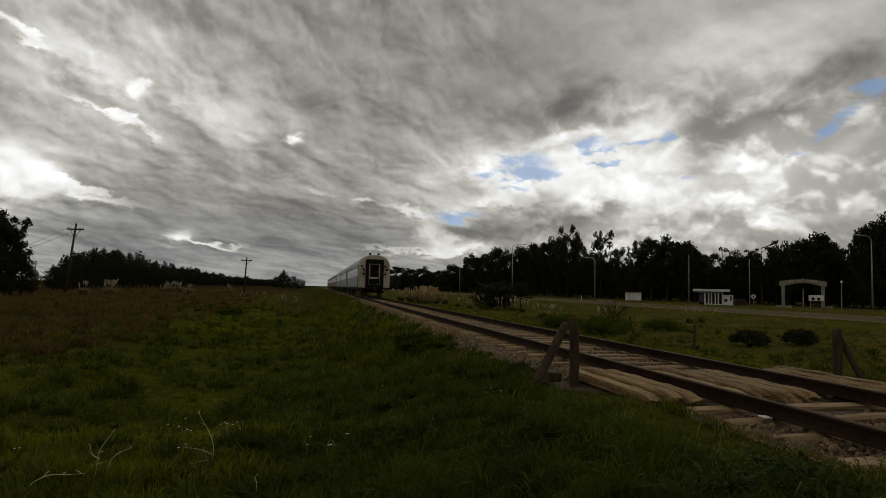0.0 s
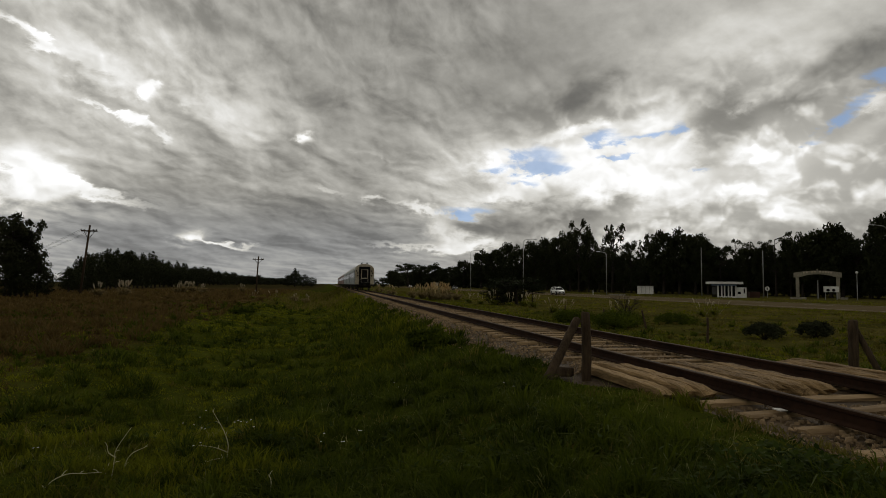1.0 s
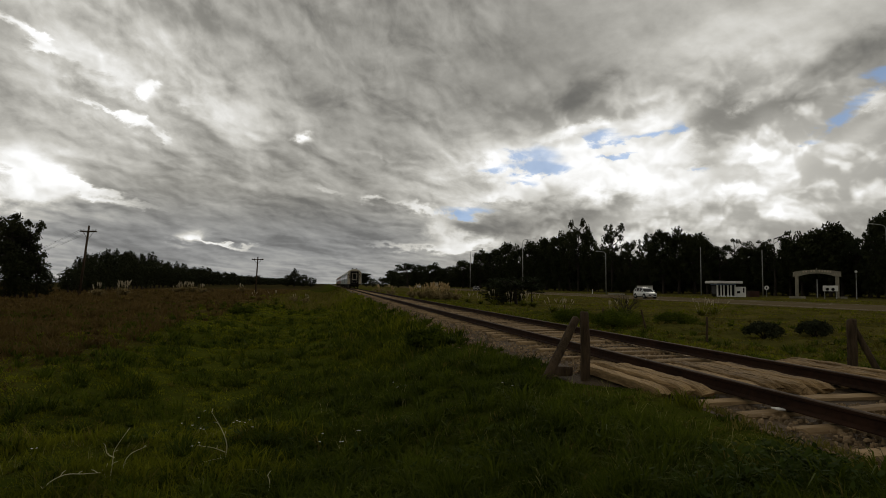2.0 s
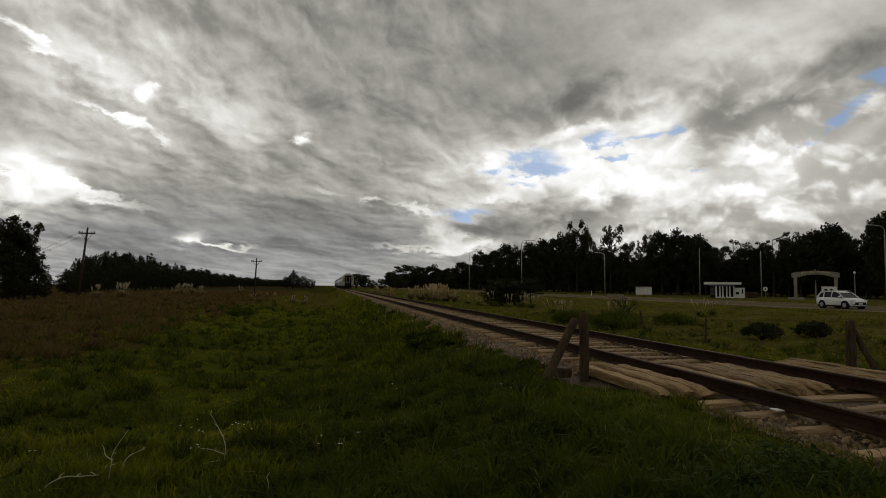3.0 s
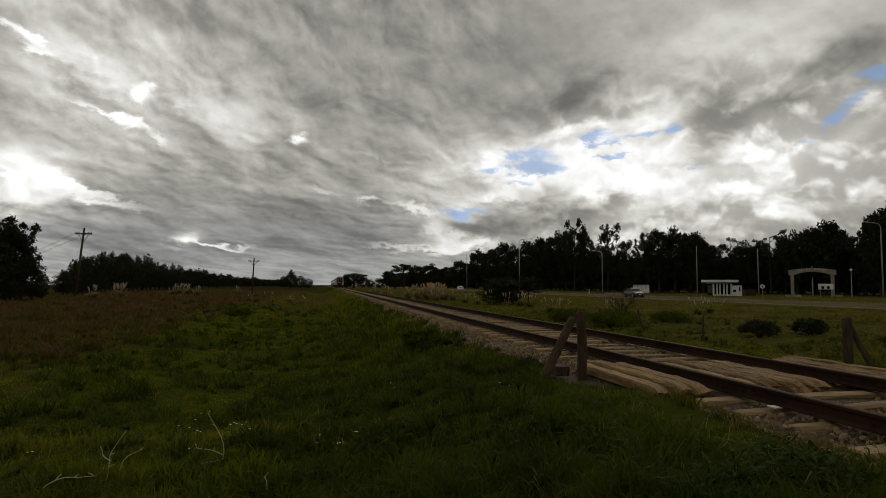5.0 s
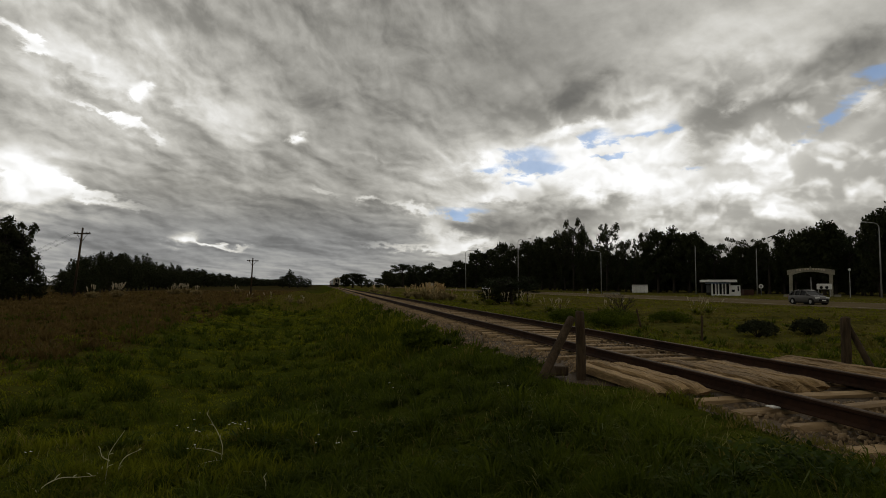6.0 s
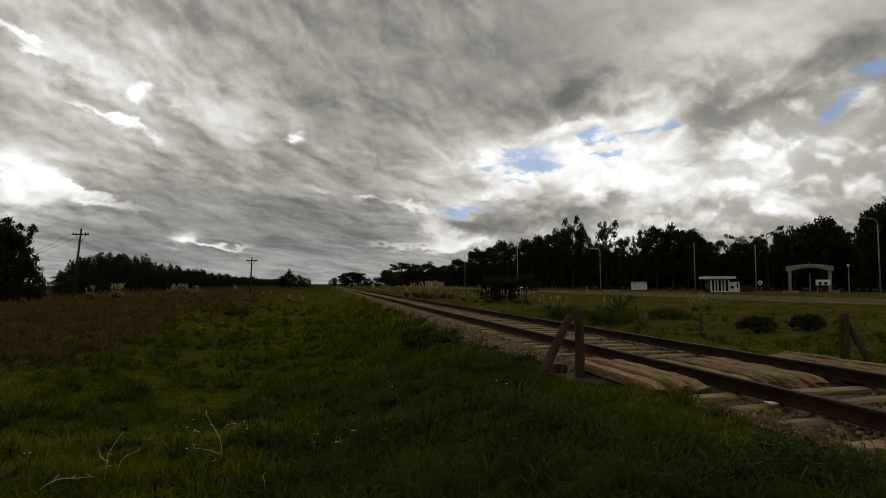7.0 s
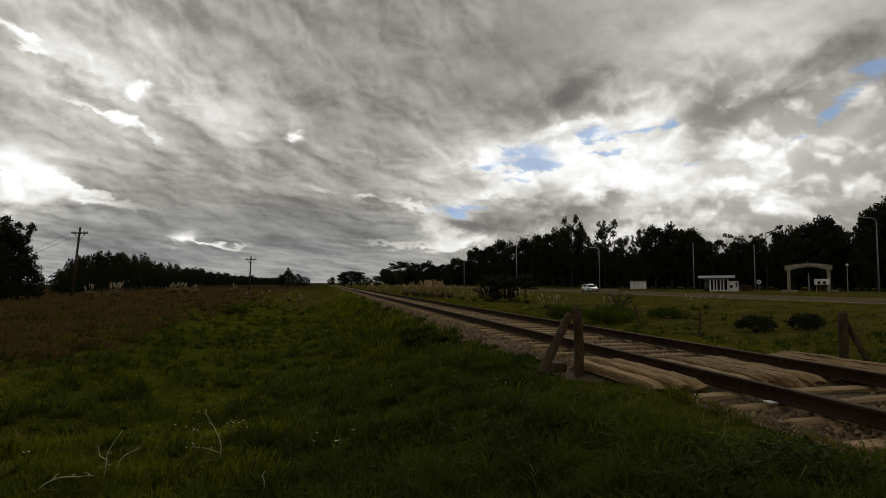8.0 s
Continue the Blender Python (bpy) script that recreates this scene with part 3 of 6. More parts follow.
def build_track():
    track = thing("railway_track", "single railway track of rusty rails on weathered sleepers", "railway track", kind="structure")
    for x in (NEAR_RAIL, FAR_RAIL):
        bm = bmesh.new()
        ys = [-40 + 10 * k for k in range(16)] + [120 + 60 * k for k in range(30)]
        rows = [[bm.verts.new((x + px + 0.008 * math.sin(y * 0.11 + x), y, pz + 0.006 * math.sin(y * 0.17))) for px, pz in rail_profile()] for y in ys]
        for a, b in zip(rows, rows[1:]):
            for k in range(len(a)):
                j = (k + 1) % len(a)
                f = bm.faces.new((a[k], b[k], b[j], a[j]))
                f.material_index = 1 if k in (6, 7, 8) else 0
        bmesh.ops.recalc_face_normals(bm, faces=bm.faces)
        part("rail", bm, [M["rail"], M["rail_top"]], track, "rusty steel rail with worn head")
    # sleepers: three shared shapes, each turned and set a little differently
    shapes = []
    for k in range(3):
        rng = random.Random(k)
        bm = bmesh.new()
        box(bm, -1.33, 1.33, -0.115, 0.115, -0.13, 0.0, 0.06)
        bmesh.ops.subdivide_edges(bm, edges=[e for e in bm.edges if abs(e.verts[0].co.x - e.verts[1].co.x) > 1], cuts=5)
        for v in bm.verts:
            v.co += Vector((rng.uniform(-0.01, 0.01), rng.uniform(-0.012, 0.012), rng.uniform(-0.014, 0.006)))
        me = bpy.data.meshes.new("sleeper")
        bm.to_mesh(me)
        bm.free()
        me.materials.append(M["sleeper"])
        shapes.append(me)
    rng = random.Random(5)
    for k in range(190):
        y = -3.2 + 0.665 * k
        ob = new("sleeper", shapes[k % 3])
        ob.parent = track
        ob.matrix_basis = pose(MID + rng.uniform(-0.06, 0.06), y + rng.uniform(-0.04, 0.04), -0.165 + rng.uniform(-0.018, 0.010), rng.uniform(-2, 2), rng.uniform(-0.4, 0.4), rng.uniform(-1.5, 1.5))
    bm = bmesh.new()
    for k in range(500):
        y = -3.2 + 0.665 * (190 + k)
        box(bm, MID - 1.33, MID + 1.33, y - 0.12, y + 0.12, -0.27, -0.15)
    tagged(part("far_sleepers", bm, M["sleeper"], track), kind="stuff")


build_track()


def build_ballast():
    bm = bmesh.new()
    xs = [(-2.35, -0.40), (-1.75, -0.245), (-0.95, -0.215), (0.0, -0.225), (0.95, -0.215), (1.75, -0.245), (2.35, -0.40)]
    ys = [-30 + 1.0 * k for k in range(150)] + [120 + 50 * k for k in range(36)]
    rows = [[bm.verts.new((MID + x + 0.10 * math.sin(y * 1.7 + x * 9) * (abs(x) > 1.5), y, z + 0.02 * math.sin(y * 2.3 + x * 5))) for x, z in xs] for y in ys]
    for a, b in zip(rows, rows[1:]):
        for k in range(len(a) - 1):
            bm.faces.new((a[k], a[k + 1], b[k + 1], b[k]))
    bed = tagged(part("ballast_bed", bm, M["ballast_bed"]), "bed of dusty brown-grey crushed stone under the track", "ballast", kind="structure")
    smooth(bed)
    # loose stones
    rng = np.random.default_rng(3)
    n = 36000
    y = np.where(rng.random(n) < 0.12, rng.uniform(-8, 3, n), 3.0 + 57 * rng.random(n) ** 2.5)
    x = MID + rng.uniform(-2.55, 2.2, n)
    d = np.abs(x - MID)
    z = np.interp(d, [0, 0.95, 1.75, 2.35, 2.6], [-0.200, -0.195, -0.225, -0.36, -0.45]) + rng.uniform(-0.043, 0.016, n)
    keep = ~((y > 5.8) & (y < 8.6) & (d < 2.2))
    x, y, z = x[keep], y[keep], z[keep]
    n = len(x)
    cube = np.array([(-1, -1, -0.7), (1, -1, -0.7), (1, 1, -0.7), (-1, 1, -0.7), (-0.6, -0.6, 0.8), (0.7, -0.6, 0.6), (0.6, 0.7, 0.8), (-0.6, 0.6, 0.6)])
    size = rng.uniform(0.008, 0.023, (n, 1, 1)) * (1 + 0.040 * np.clip(y - 7, 0, 22))[:, None, None] * rng.uniform(0.7, 1.3, (n, 1, 3))
    P = cube[None] * size * rng.uniform(0.75, 1.25, (n, 8, 3))
    a = rng.uniform(0, 6.28, n)
    c, s = np.cos(a)[:, None], np.sin(a)[:, None]
    P = np.stack([P[..., 0] * c - P[..., 1] * s + x[:, None], P[..., 0] * s + P[..., 1] * c + y[:, None], P[..., 2] + z[:, None]], -1)
    quads = np.array([(4, 5, 6, 7), (0, 1, 5, 4), (1, 2, 6, 5), (2, 3, 7, 6), (3, 0, 4, 7)])
    L = (quads[None] + 8 * np.arange(n)[:, None, None]).reshape(-1)
    tagged(new("ballast_stones", raw_mesh("ballast_stones", P.reshape(-1, 3), L, np.arange(n * 5) * 4, M["ballast"])), "loose dusty crushed stones between the sleepers", "gravel", kind="stuff")


build_ballast()


def timber(bm, x, w, y0, y1, top, thick, rng):
    """One heavy crossing timber: split along the grain, worn hollow, with splintered ends."""
    cuts, cols = 22, 9
    across = [-0.5, -0.5, -0.44, -0.27, -0.10, 0.09, 0.28, 0.44, 0.5, 0.5]
    worn = [0.044, 0.014] + [rng.choice((0.0, 0.003, 0.006, 0.012)) for _ in range(4)] + [0.012, 0.046]
    fray = [rng.uniform(-0.07, 0.09) for _ in range(8)]
    rows = []
    for k in range(cuts):
        f = k / (cuts - 1)
        end = max(0.0, 1 - min(f, 1 - f) * 9)
        ring = []
        for c in range(10):
            j = min(max(c - 1, 0), 7)
            y = y0 + (y1 - y0) * f + fray[j] * end * (1 if f < 0.5 else -1) + rng.uniform(-0.012, 0.012)
            z = top - worn[j] - 0.055 * end ** 2 - 0.012 * abs(math.sin(f * 9 + x * 7)) + rng.uniform(-0.007, 0.004)
            ring.append(bm.verts.new((x + across[c] * w * (1 - 0.10 * end) + rng.uniform(-0.006, 0.006), y, top - thick if c in (0, 9) else z)))
        rows.append(ring)
    for a, b in zip(rows, rows[1:]):
        for k in range(cols):
            bm.faces.new((a[k], a[k + 1], b[k + 1], b[k]))
    bm.faces.new(rows[0])
    bm.faces.new(rows[-1][::-1])
    bmesh.ops.recalc_face_normals(bm, faces=bm.faces)


def build_crossing():
    deck = thing("level_crossing", "level crossing deck of worn pale timbers laid along the rails", "level crossing")
    rng = random.Random(11)
    groups = [(3.63, 4.24, 3), (4.64, 5.80, 4), (FAR_RAIL + 0.12, 7.30, 5)]
    for g, (x0, x1, count) in enumerate(groups):
        w = (x1 - x0) / count
        for k in range(count):
            bm = bmesh.new()
            x = x0 + w * (k + 0.5)
            near = (6.34 - 0.05 * k, 6.25, 6.00)[g] + rng.uniform(-0.07, 0.12)
            timber(bm, x, w * rng.uniform(0.79, 0.86), near, 8.60 + rng.uniform(-0.2, 0.12), -0.028 - (0.045 if g == 0 and k == 0 else rng.uniform(0.0, 0.022)), 0.13, rng)
            part("plank", bm, M["plank"], deck)


build_crossing()
bm = bmesh.new()
box(bm, -0.11, 0.11, -0.17, 0.17, -0.14, 0.0, 0.03)
# the shadow this stub lies in is put into its dark post colour
stub = part("timber_stub", bm, M["post"])
stub.matrix_basis = pose(3.30, 8.50, -0.10, 0, 4, 12)
tagged(stub, "short timber end beside the crossing deck, its shadow put into the dark colour", "timber")


def rough_post(name, foot, top, r0, r1, label, category, group="", seed=0):
    """A round weathered wooden post, a little crooked, with a worn top."""
    rng = random.Random(seed)
    foot, top = Vector(foot), Vector(top)
    bm = bmesh.new()
    pts, rad = [], []
    for k in range(9):
        f = k / 8
        pts.append(foot.lerp(top, f) - foot + Vector((rng.uniform(-1, 1), rng.uniform(-1, 1), 0)) * 0.004)
        rad.append((r0 + (r1 - r0) * f) * rng.uniform(0.97, 1.03))
    pts.append(top - foot + (top - foot).normalized() * 0.02)
    rad.append(r1 * 0.72)
    tube(bm, pts, rad, 12)
    for v in bm.verts:
        v.co += Vector((rng.uniform(-1, 1), rng.uniform(-1, 1), rng.uniform(-1, 1))) * r0 * 0.04
    ob = smooth(part(name, bm, M["post"]))
    ob.matrix_basis = Matrix.Translation(foot)
    return tagged(ob, label, category, group)


rough_post("fence_post", (3.51, 8.08, -0.60), (3.49, 8.08, 0.67), 0.070, 0.062, "thick weathered wooden post standing at the crossing", "post", "crossing guard posts", 1)
rough_post("leaning_post", (2.55, 7.57, -0.51), (3.34, 8.01, 0.59), 0.066, 0.055, "weathered pole leaning against the upright post", "post", "crossing guard posts", 2)
rough_post("fence_post", (9.25, 9.60, -0.70), (9.25, 9.60, 0.45), 0.088, 0.078, "thick weathered wooden post across the track", "post", "crossing guard posts", 3)
rough_post("leaning_post", (9.55, 9.20, -0.70), (9.32, 9.66, 0.36), 0.06, 0.05, "dark weathered pole leaning on the far post", "post", "crossing guard posts", 4)

# ================= trees =================


def leaf_cloud(rng, centres, radii, count, size, squash=0.75):
    """Small leaf clumps scattered through balls: three-sided leaves, facing all ways."""
    centres, radii = np.array(centres), np.array(radii)
    pick = rng.choice(len(centres), count, p=radii ** 2 / (radii ** 2).sum())
    d = rng.normal(size=(count, 3))
    d /= np.linalg.norm(d, axis=1, keepdims=True)
    r = radii[pick] * rng.random(count) ** 0.42 * rng.uniform(0.80, 1.22, count)
    c = centres[pick] + d * r[:, None] * np.array([1, 1, squash])
    a = rng.normal(size=(count, 3))
    a /= np.linalg.norm(a, axis=1, keepdims=True)
    b = np.cross(a, rng.normal(size=(count, 3)))
    b /= np.linalg.norm(b, axis=1, keepdims=True)
    s = size * rng.uniform(0.5, 1.4, (count, 1))
    V = np.stack([c - a * s, c + b * s * 0.55, c + a * s, c - b * s * 0.55], 1)
    return V.reshape(-1, 3), np.arange(count * 4), np.arange(count) * 4


def tree_shape(seed, height, spread, style):
    """Trunk, limbs and crown of one tree, as two meshes."""
    rng = np.random.default_rng(seed)
    bm = bmesh.new()
    lean = rng.uniform(-0.04, 0.04, 2) * height
    trunk = [(lean[0] * f * f, lean[1] * f * f, height * 0.88 * f - 0.3) for f in (0, 0.15, 0.35, 0.55, 0.75, 1.0)]
    r = 0.025 * height
    tube(bm, trunk, [r * 1.25, r, r * 0.85, r * 0.65, r * 0.42, r * 0.12], 7)
    centres, radii = [], []

    def limb(f, ang, out, rise, ball):
        x, y, z = lean[0] * f * f, lean[1] * f * f, height * 0.88 * f
        e = (x + math.cos(ang) * out, y + math.sin(ang) * out, z + rise)
        m = (x + math.cos(ang) * out * 0.5, y + math.sin(ang) * out * 0.5, z + rise * 0.35)
        k = 0.5 if style == "sparse" else 1.0
        tube(bm, [(x, y, z), m, e], [r * 0.4 * k, r * 0.26 * k, r * 0.06], 5)
        centres.append(e)
        radii.append(ball)

    def dome(balls, base, lift, wide, lo, hi):
        """Balls of leaves over a rounded crown, denser towards its skin."""
        for k in range(balls):
            u = 1 - 1.75 * (k + 0.5) / balls
            ang = k * 2.39996 + rng.uniform(-0.3, 0.3)
            ring = math.sqrt(max(0.0, 1 - u * u)) * rng.uniform(0.55, 1.0) * (1.0 if u > 0 else 1.0 + 0.35 * u)
            z = height * base + u * height * lift * rng.uniform(0.8, 1.05)
            f = min(max((z / height - 0.12) / 0.88, 0.04), 0.85)
            limb(f, ang, spread * wide * ring, z - height * 0.88 * f, spread * rng.uniform(lo, hi))

    if style == "broad":
        dome(44, 0.52, 0.40, 0.76, 0.13, 0.28)
        count, size, squash = 4300, 0.040 * height ** 0.75, 0.78
    elif style == "gum":
        for k in range(26):
            f = 0.30 + 0.68 * k / 25
            limb(f, k * 2.4 + rng.uniform(-0.6, 0.6), spread * rng.uniform(0.30, 0.95) * (1.25 - 0.75 * f), height * rng.uniform(0.03, 0.14), spread * rng.uniform(0.13, 0.25))
        count, size, squash = 3300, 0.034 * height ** 0.75, 0.85
    elif style == "umbrella":
        for k in range(24):
            out = spread * math.sqrt((k + 0.5) / 24)
            limb(rng.uniform(0.55, 0.85), k * 2.4, out * 0.95, height * rng.uniform(0.05, 0.13) * (1.35 - out / spread * 0.6), spread * rng.uniform(0.15, 0.26))
        count, size, squash = 3600, 0.028 * height ** 0.75, 0.55
    elif style == "cone":
        for k in range(34):
            f = 0.10 + 0.88 * k / 33
            limb(f, k * 2.4, spread * (1.04 - f) * rng.uniform(0.5, 1.0), 0.01 * height, spread * (0.08 + 0.20 * (1 - f)))
        count, size, squash = 3400, 0.028 * height ** 0.75, 0.55
    elif style == "poplar":
        for k in range(26):
            f = 0.16 + 0.82 * k / 25
            limb(f, k * 2.4, spread * rng.uniform(0.25, 0.80) * math.sin(min(1.0, 1.12 - f) * 1.5), height * rng.uniform(0.04, 0.12), spread * rng.uniform(0.18, 0.36) * (1.15 - 0.7 * f))
        count, size, squash = 3600, 0.036 * height ** 0.75, 1.35
    elif style == "sparse":
        for k in range(20):
            f = rng.uniform(0.35, 0.97)
            limb(f, k * 2.4, spread * rng.uniform(0.3, 0.95), height * rng.uniform(0.04, 0.16), spread * rng.uniform(0.10, 0.20))
        count, size, squash = 1200, 0.030 * height ** 0.75, 0.55
    else:  # bush
        dome(30, 0.44, 0.44, 0.74, 0.20, 0.36)
        count, size, squash = 2300, 0.046 * height ** 0.75, 0.8
    wood = bpy.data.meshes.new("trunk")
    bm.to_mesh(wood)
    bm.free()
    wood.materials.append(M["bark"])
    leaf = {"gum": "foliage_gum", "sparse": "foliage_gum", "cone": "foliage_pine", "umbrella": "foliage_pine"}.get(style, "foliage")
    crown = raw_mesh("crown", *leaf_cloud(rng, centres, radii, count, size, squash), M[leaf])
    return wood, crown


SHAPES = {}
TREE_WORDS = {
    "broad": ("dark broad-crowned tree in a dense roadside wood", "tree"),
    "gum": ("tall open-crowned eucalyptus against the sky", "tree"),
    "umbrella": ("dark flat-topped umbrella pine in the wood", "tree"),
    "cone": ("dark pointed conifer above the wood", "tree"),
    "poplar": ("slender upright dark tree", "tree"),
    "sparse": ("thin-leaved tree with sky showing through its crown", "tree"),
    "bush": ("dark dense rounded shrub", "shrub"),
}


def plant(x, y, height, spread, style, variant=0, label="", group="", z=None, turn=None):
    """A tree of a style; alike trees share their meshes and are scaled within bounds."""
    key = (style, variant)
    if key not in SHAPES:
        SHAPES[key] = tree_shape(hash_of(style) + variant * 17, 10.0, 4.0, style)
    wood, crown = SHAPES[key]
    words, cat = TREE_WORDS[style]
    root = thing("shrub" if style == "bush" else "tree", label or words, cat, group)
    root.matrix_basis = pose(x, y, float(gz(x, y)) if z is None else z, 0, 0, (x * 37 + y * 53) % 360 if turn is None else turn) @ Matrix.Diagonal((spread / 4.0, spread / 4.0, height / 10.0, 1))
    for name, me in (("trunk", wood), ("crown", crown)):
        o = new(name, me)
        o.parent = root
    return root


def hash_of(word):
    return sum(ord(c) * (k + 3) for k, c in enumerate(word))


# single trees at the front of the wood: x, y, height, crown radius, style, variant
GROVE_FAR = [
    (61.2, 600.1, 16.7, 10.2, "broad", 0), (62.7, 497.9, 21.6, 10.7, "umbrella", 0), (75.5, 515.9, 18.5, 10.4, "broad", 1), (80.1, 474.2, 19.0, 10.9, "broad", 2),
    (84.5, 432.6, 16.0, 10.0, "broad", 0), (81.6, 372.0, 17.6, 9.2, "broad", 1), (82.2, 331.1, 21.8, 8.7, "broad", 2), (84.0, 310.3, 21.9, 8.2, "broad", 0),
    (81.9, 280.1, 22.7, 7.4, "broad", 1), (81.6, 259.8, 20.0, 6.1, "broad", 2), (81.9, 239.4, 21.4, 6.8, "broad", 0),
]
GROVE_GUMS = [
    (83.4, 228.9, 21.3, 6.1, "broad", 1), (82.8, 213.7, 21.8, 6.1, "broad", 2), (82.6, 203.5, 22.2, 4.9, "broad", 0), (81.6, 193.5, 24.0, 5.6, "gum", 0),
    (82.8, 188.2, 20.3, 4.3, "broad", 1), (83.9, 182.9, 14.3, 3.6, "broad", 2), (83.6, 172.8, 20.1, 5.6, "gum", 1), (84.6, 167.5, 12.7, 3.3, "broad", 0),
    (84.2, 162.5, 14.6, 3.7, "gum", 2), (84.3, 157.3, 16.6, 3.5, "cone", 2), (84.7, 152.2, 16.0, 4.0, "gum", 0),
]
GROVE_MIDDLE = [
    (85.3, 146.9, 17.1, 5.5, "broad", 1), (88.2, 144.3, 17.3, 5.8, "broad", 2), (90.5, 140.9, 16.5, 5.3, "broad", 0), (90.5, 135.8, 13.9, 3.8, "broad", 1),
    (92.3, 133.4, 13.8, 3.4, "umbrella", 1), (97.0, 134.5, 14.8, 3.6, "sparse", 0), (96.7, 129.5, 12.5, 4.1, "broad", 2), (97.0, 124.3, 13.0, 3.6, "broad", 0),
    (96.1, 119.4, 14.7, 4.3, "sparse", 1), (97.1, 116.2, 13.3, 3.8, "broad", 1), (96.5, 112.2, 13.5, 3.6, "broad", 2),
]
GROVE_NEAR = [
    (96.5, 108.1, 14.6, 4.6, "broad", 0), (97.5, 105.9, 15.2, 5.2, "broad", 1), (99.0, 104.6, 14.3, 4.1, "broad", 2), (99.1, 101.5, 13.1, 3.1, "umbrella", 0),
    (99.4, 98.4, 16.7, 2.4, "cone", 0), (94.2, 90.2, 16.5, 4.2, "broad", 0), (93.4, 86.3, 16.5, 4.1, "broad", 2), (94.5, 84.0, 16.0, 4.0, "broad", 1),
]
# the wood's foot: x, y, height of its undergrowth
WOOD_FOOT = [(62.9, 618, 12.0), (78, 525, 12.7), (85, 435, 9.8), (85, 350, 13.5), (85.5, 295, 12.0), (84, 250, 12.8), (84.5, 208, 14.6), (86, 180, 10.0), (87, 158, 10.0),
             (92.5, 145, 10.5), (99, 132, 8.6), (99.5, 116, 8.8), (101.8, 104, 8.6), (97.5, 93, 11.0), (97.5, 86.5, 9.6)]
# the hedgerow across the field: x, y, height
HEDGE_LINE = [(-46, 121, 4.8), (-48.3, 131, 6.6), (-50.7, 144, 9.0), (-52.8, 156, 11.2), (-59.5, 203, 11.6), (-63.3, 240, 12.6), (-66.6, 285, 10.8), (-69, 360, 10.4), (-68, 448, 9.6), (-61.7, 560, 8.2), (-50, 684, 8.5)]
LEFT_TREES = [
    (-40.0, 87.1, 10.6, 3.8, "gum", 0), (-38.8, 88.9, 9.8, 3.1, "gum", 1), (-43.5, 89.8, 10.4, 3.9, "gum", 2), (-40.7, 90.3, 9.9, 2.8, "broad", 1),
    (-37.0, 87.6, 5.9, 1.8, "bush", 0), (-38.0, 85.7, 5.0, 2.1, "bush", 1), (-39.6, 85.0, 4.5, 2.1, "bush", 2), (-37.1, 90.7, 4.2, 1.3, "bush", 1),
]
FAR_TREES = [
    (-19.6, 360.6, 12.1, 5.8, "cone", 1), (-19.3, 360.5, 9.9, 5.2, "bush", 1), (-23.4, 361.3, 7.2, 3.6, "bush", 0),
    (-15.3, 369.9, 7.8, 5.0, "bush", 1), (-10.7, 379.3, 5.9, 5.1, "bush", 2), (19.4, 434.7, 11.2, 12.2, "broad", 0),
    (14.3, 435.7, 8.4, 5.9, "bush", 1), (25.6, 433.6, 8.3, 5.9, "bush", 0), (28.1, 402.5, 5.9, 4.1, "bush", 2), (32.6, 381.3, 6.5, 4.8, "bush", 1),
    (42.1, 420.2, 10.0, 7.8, "broad", 2), (36.6, 329.5, 7.3, 5.3, "bush", 0),
]
TRACK_SHRUBS = [
    (20.9, 67.4, 3.5, 3.2, "umbrella", 2), (18.7, 67.8, 2.5, 2.2, "bush", 1), (20.6, 68.6, 2.6, 2.4, "bush", 0), (23.0, 68.0, 2.4, 1.6, "umbrella", 1),
]


def along(line, angle):
    """Point of a line of trees in a direction from the crossing, with its height and distance."""
    line = sorted(line, key=lambda p: p[0] / p[1])
    turns = [math.atan2(p[0], p[1]) for p in line]
    r = float(np.interp(angle, turns, [math.hypot(p[0], p[1]) for p in line]))
    return r * math.sin(angle), r * math.cos(angle), float(np.interp(angle, turns, [p[2] for p in line])), r


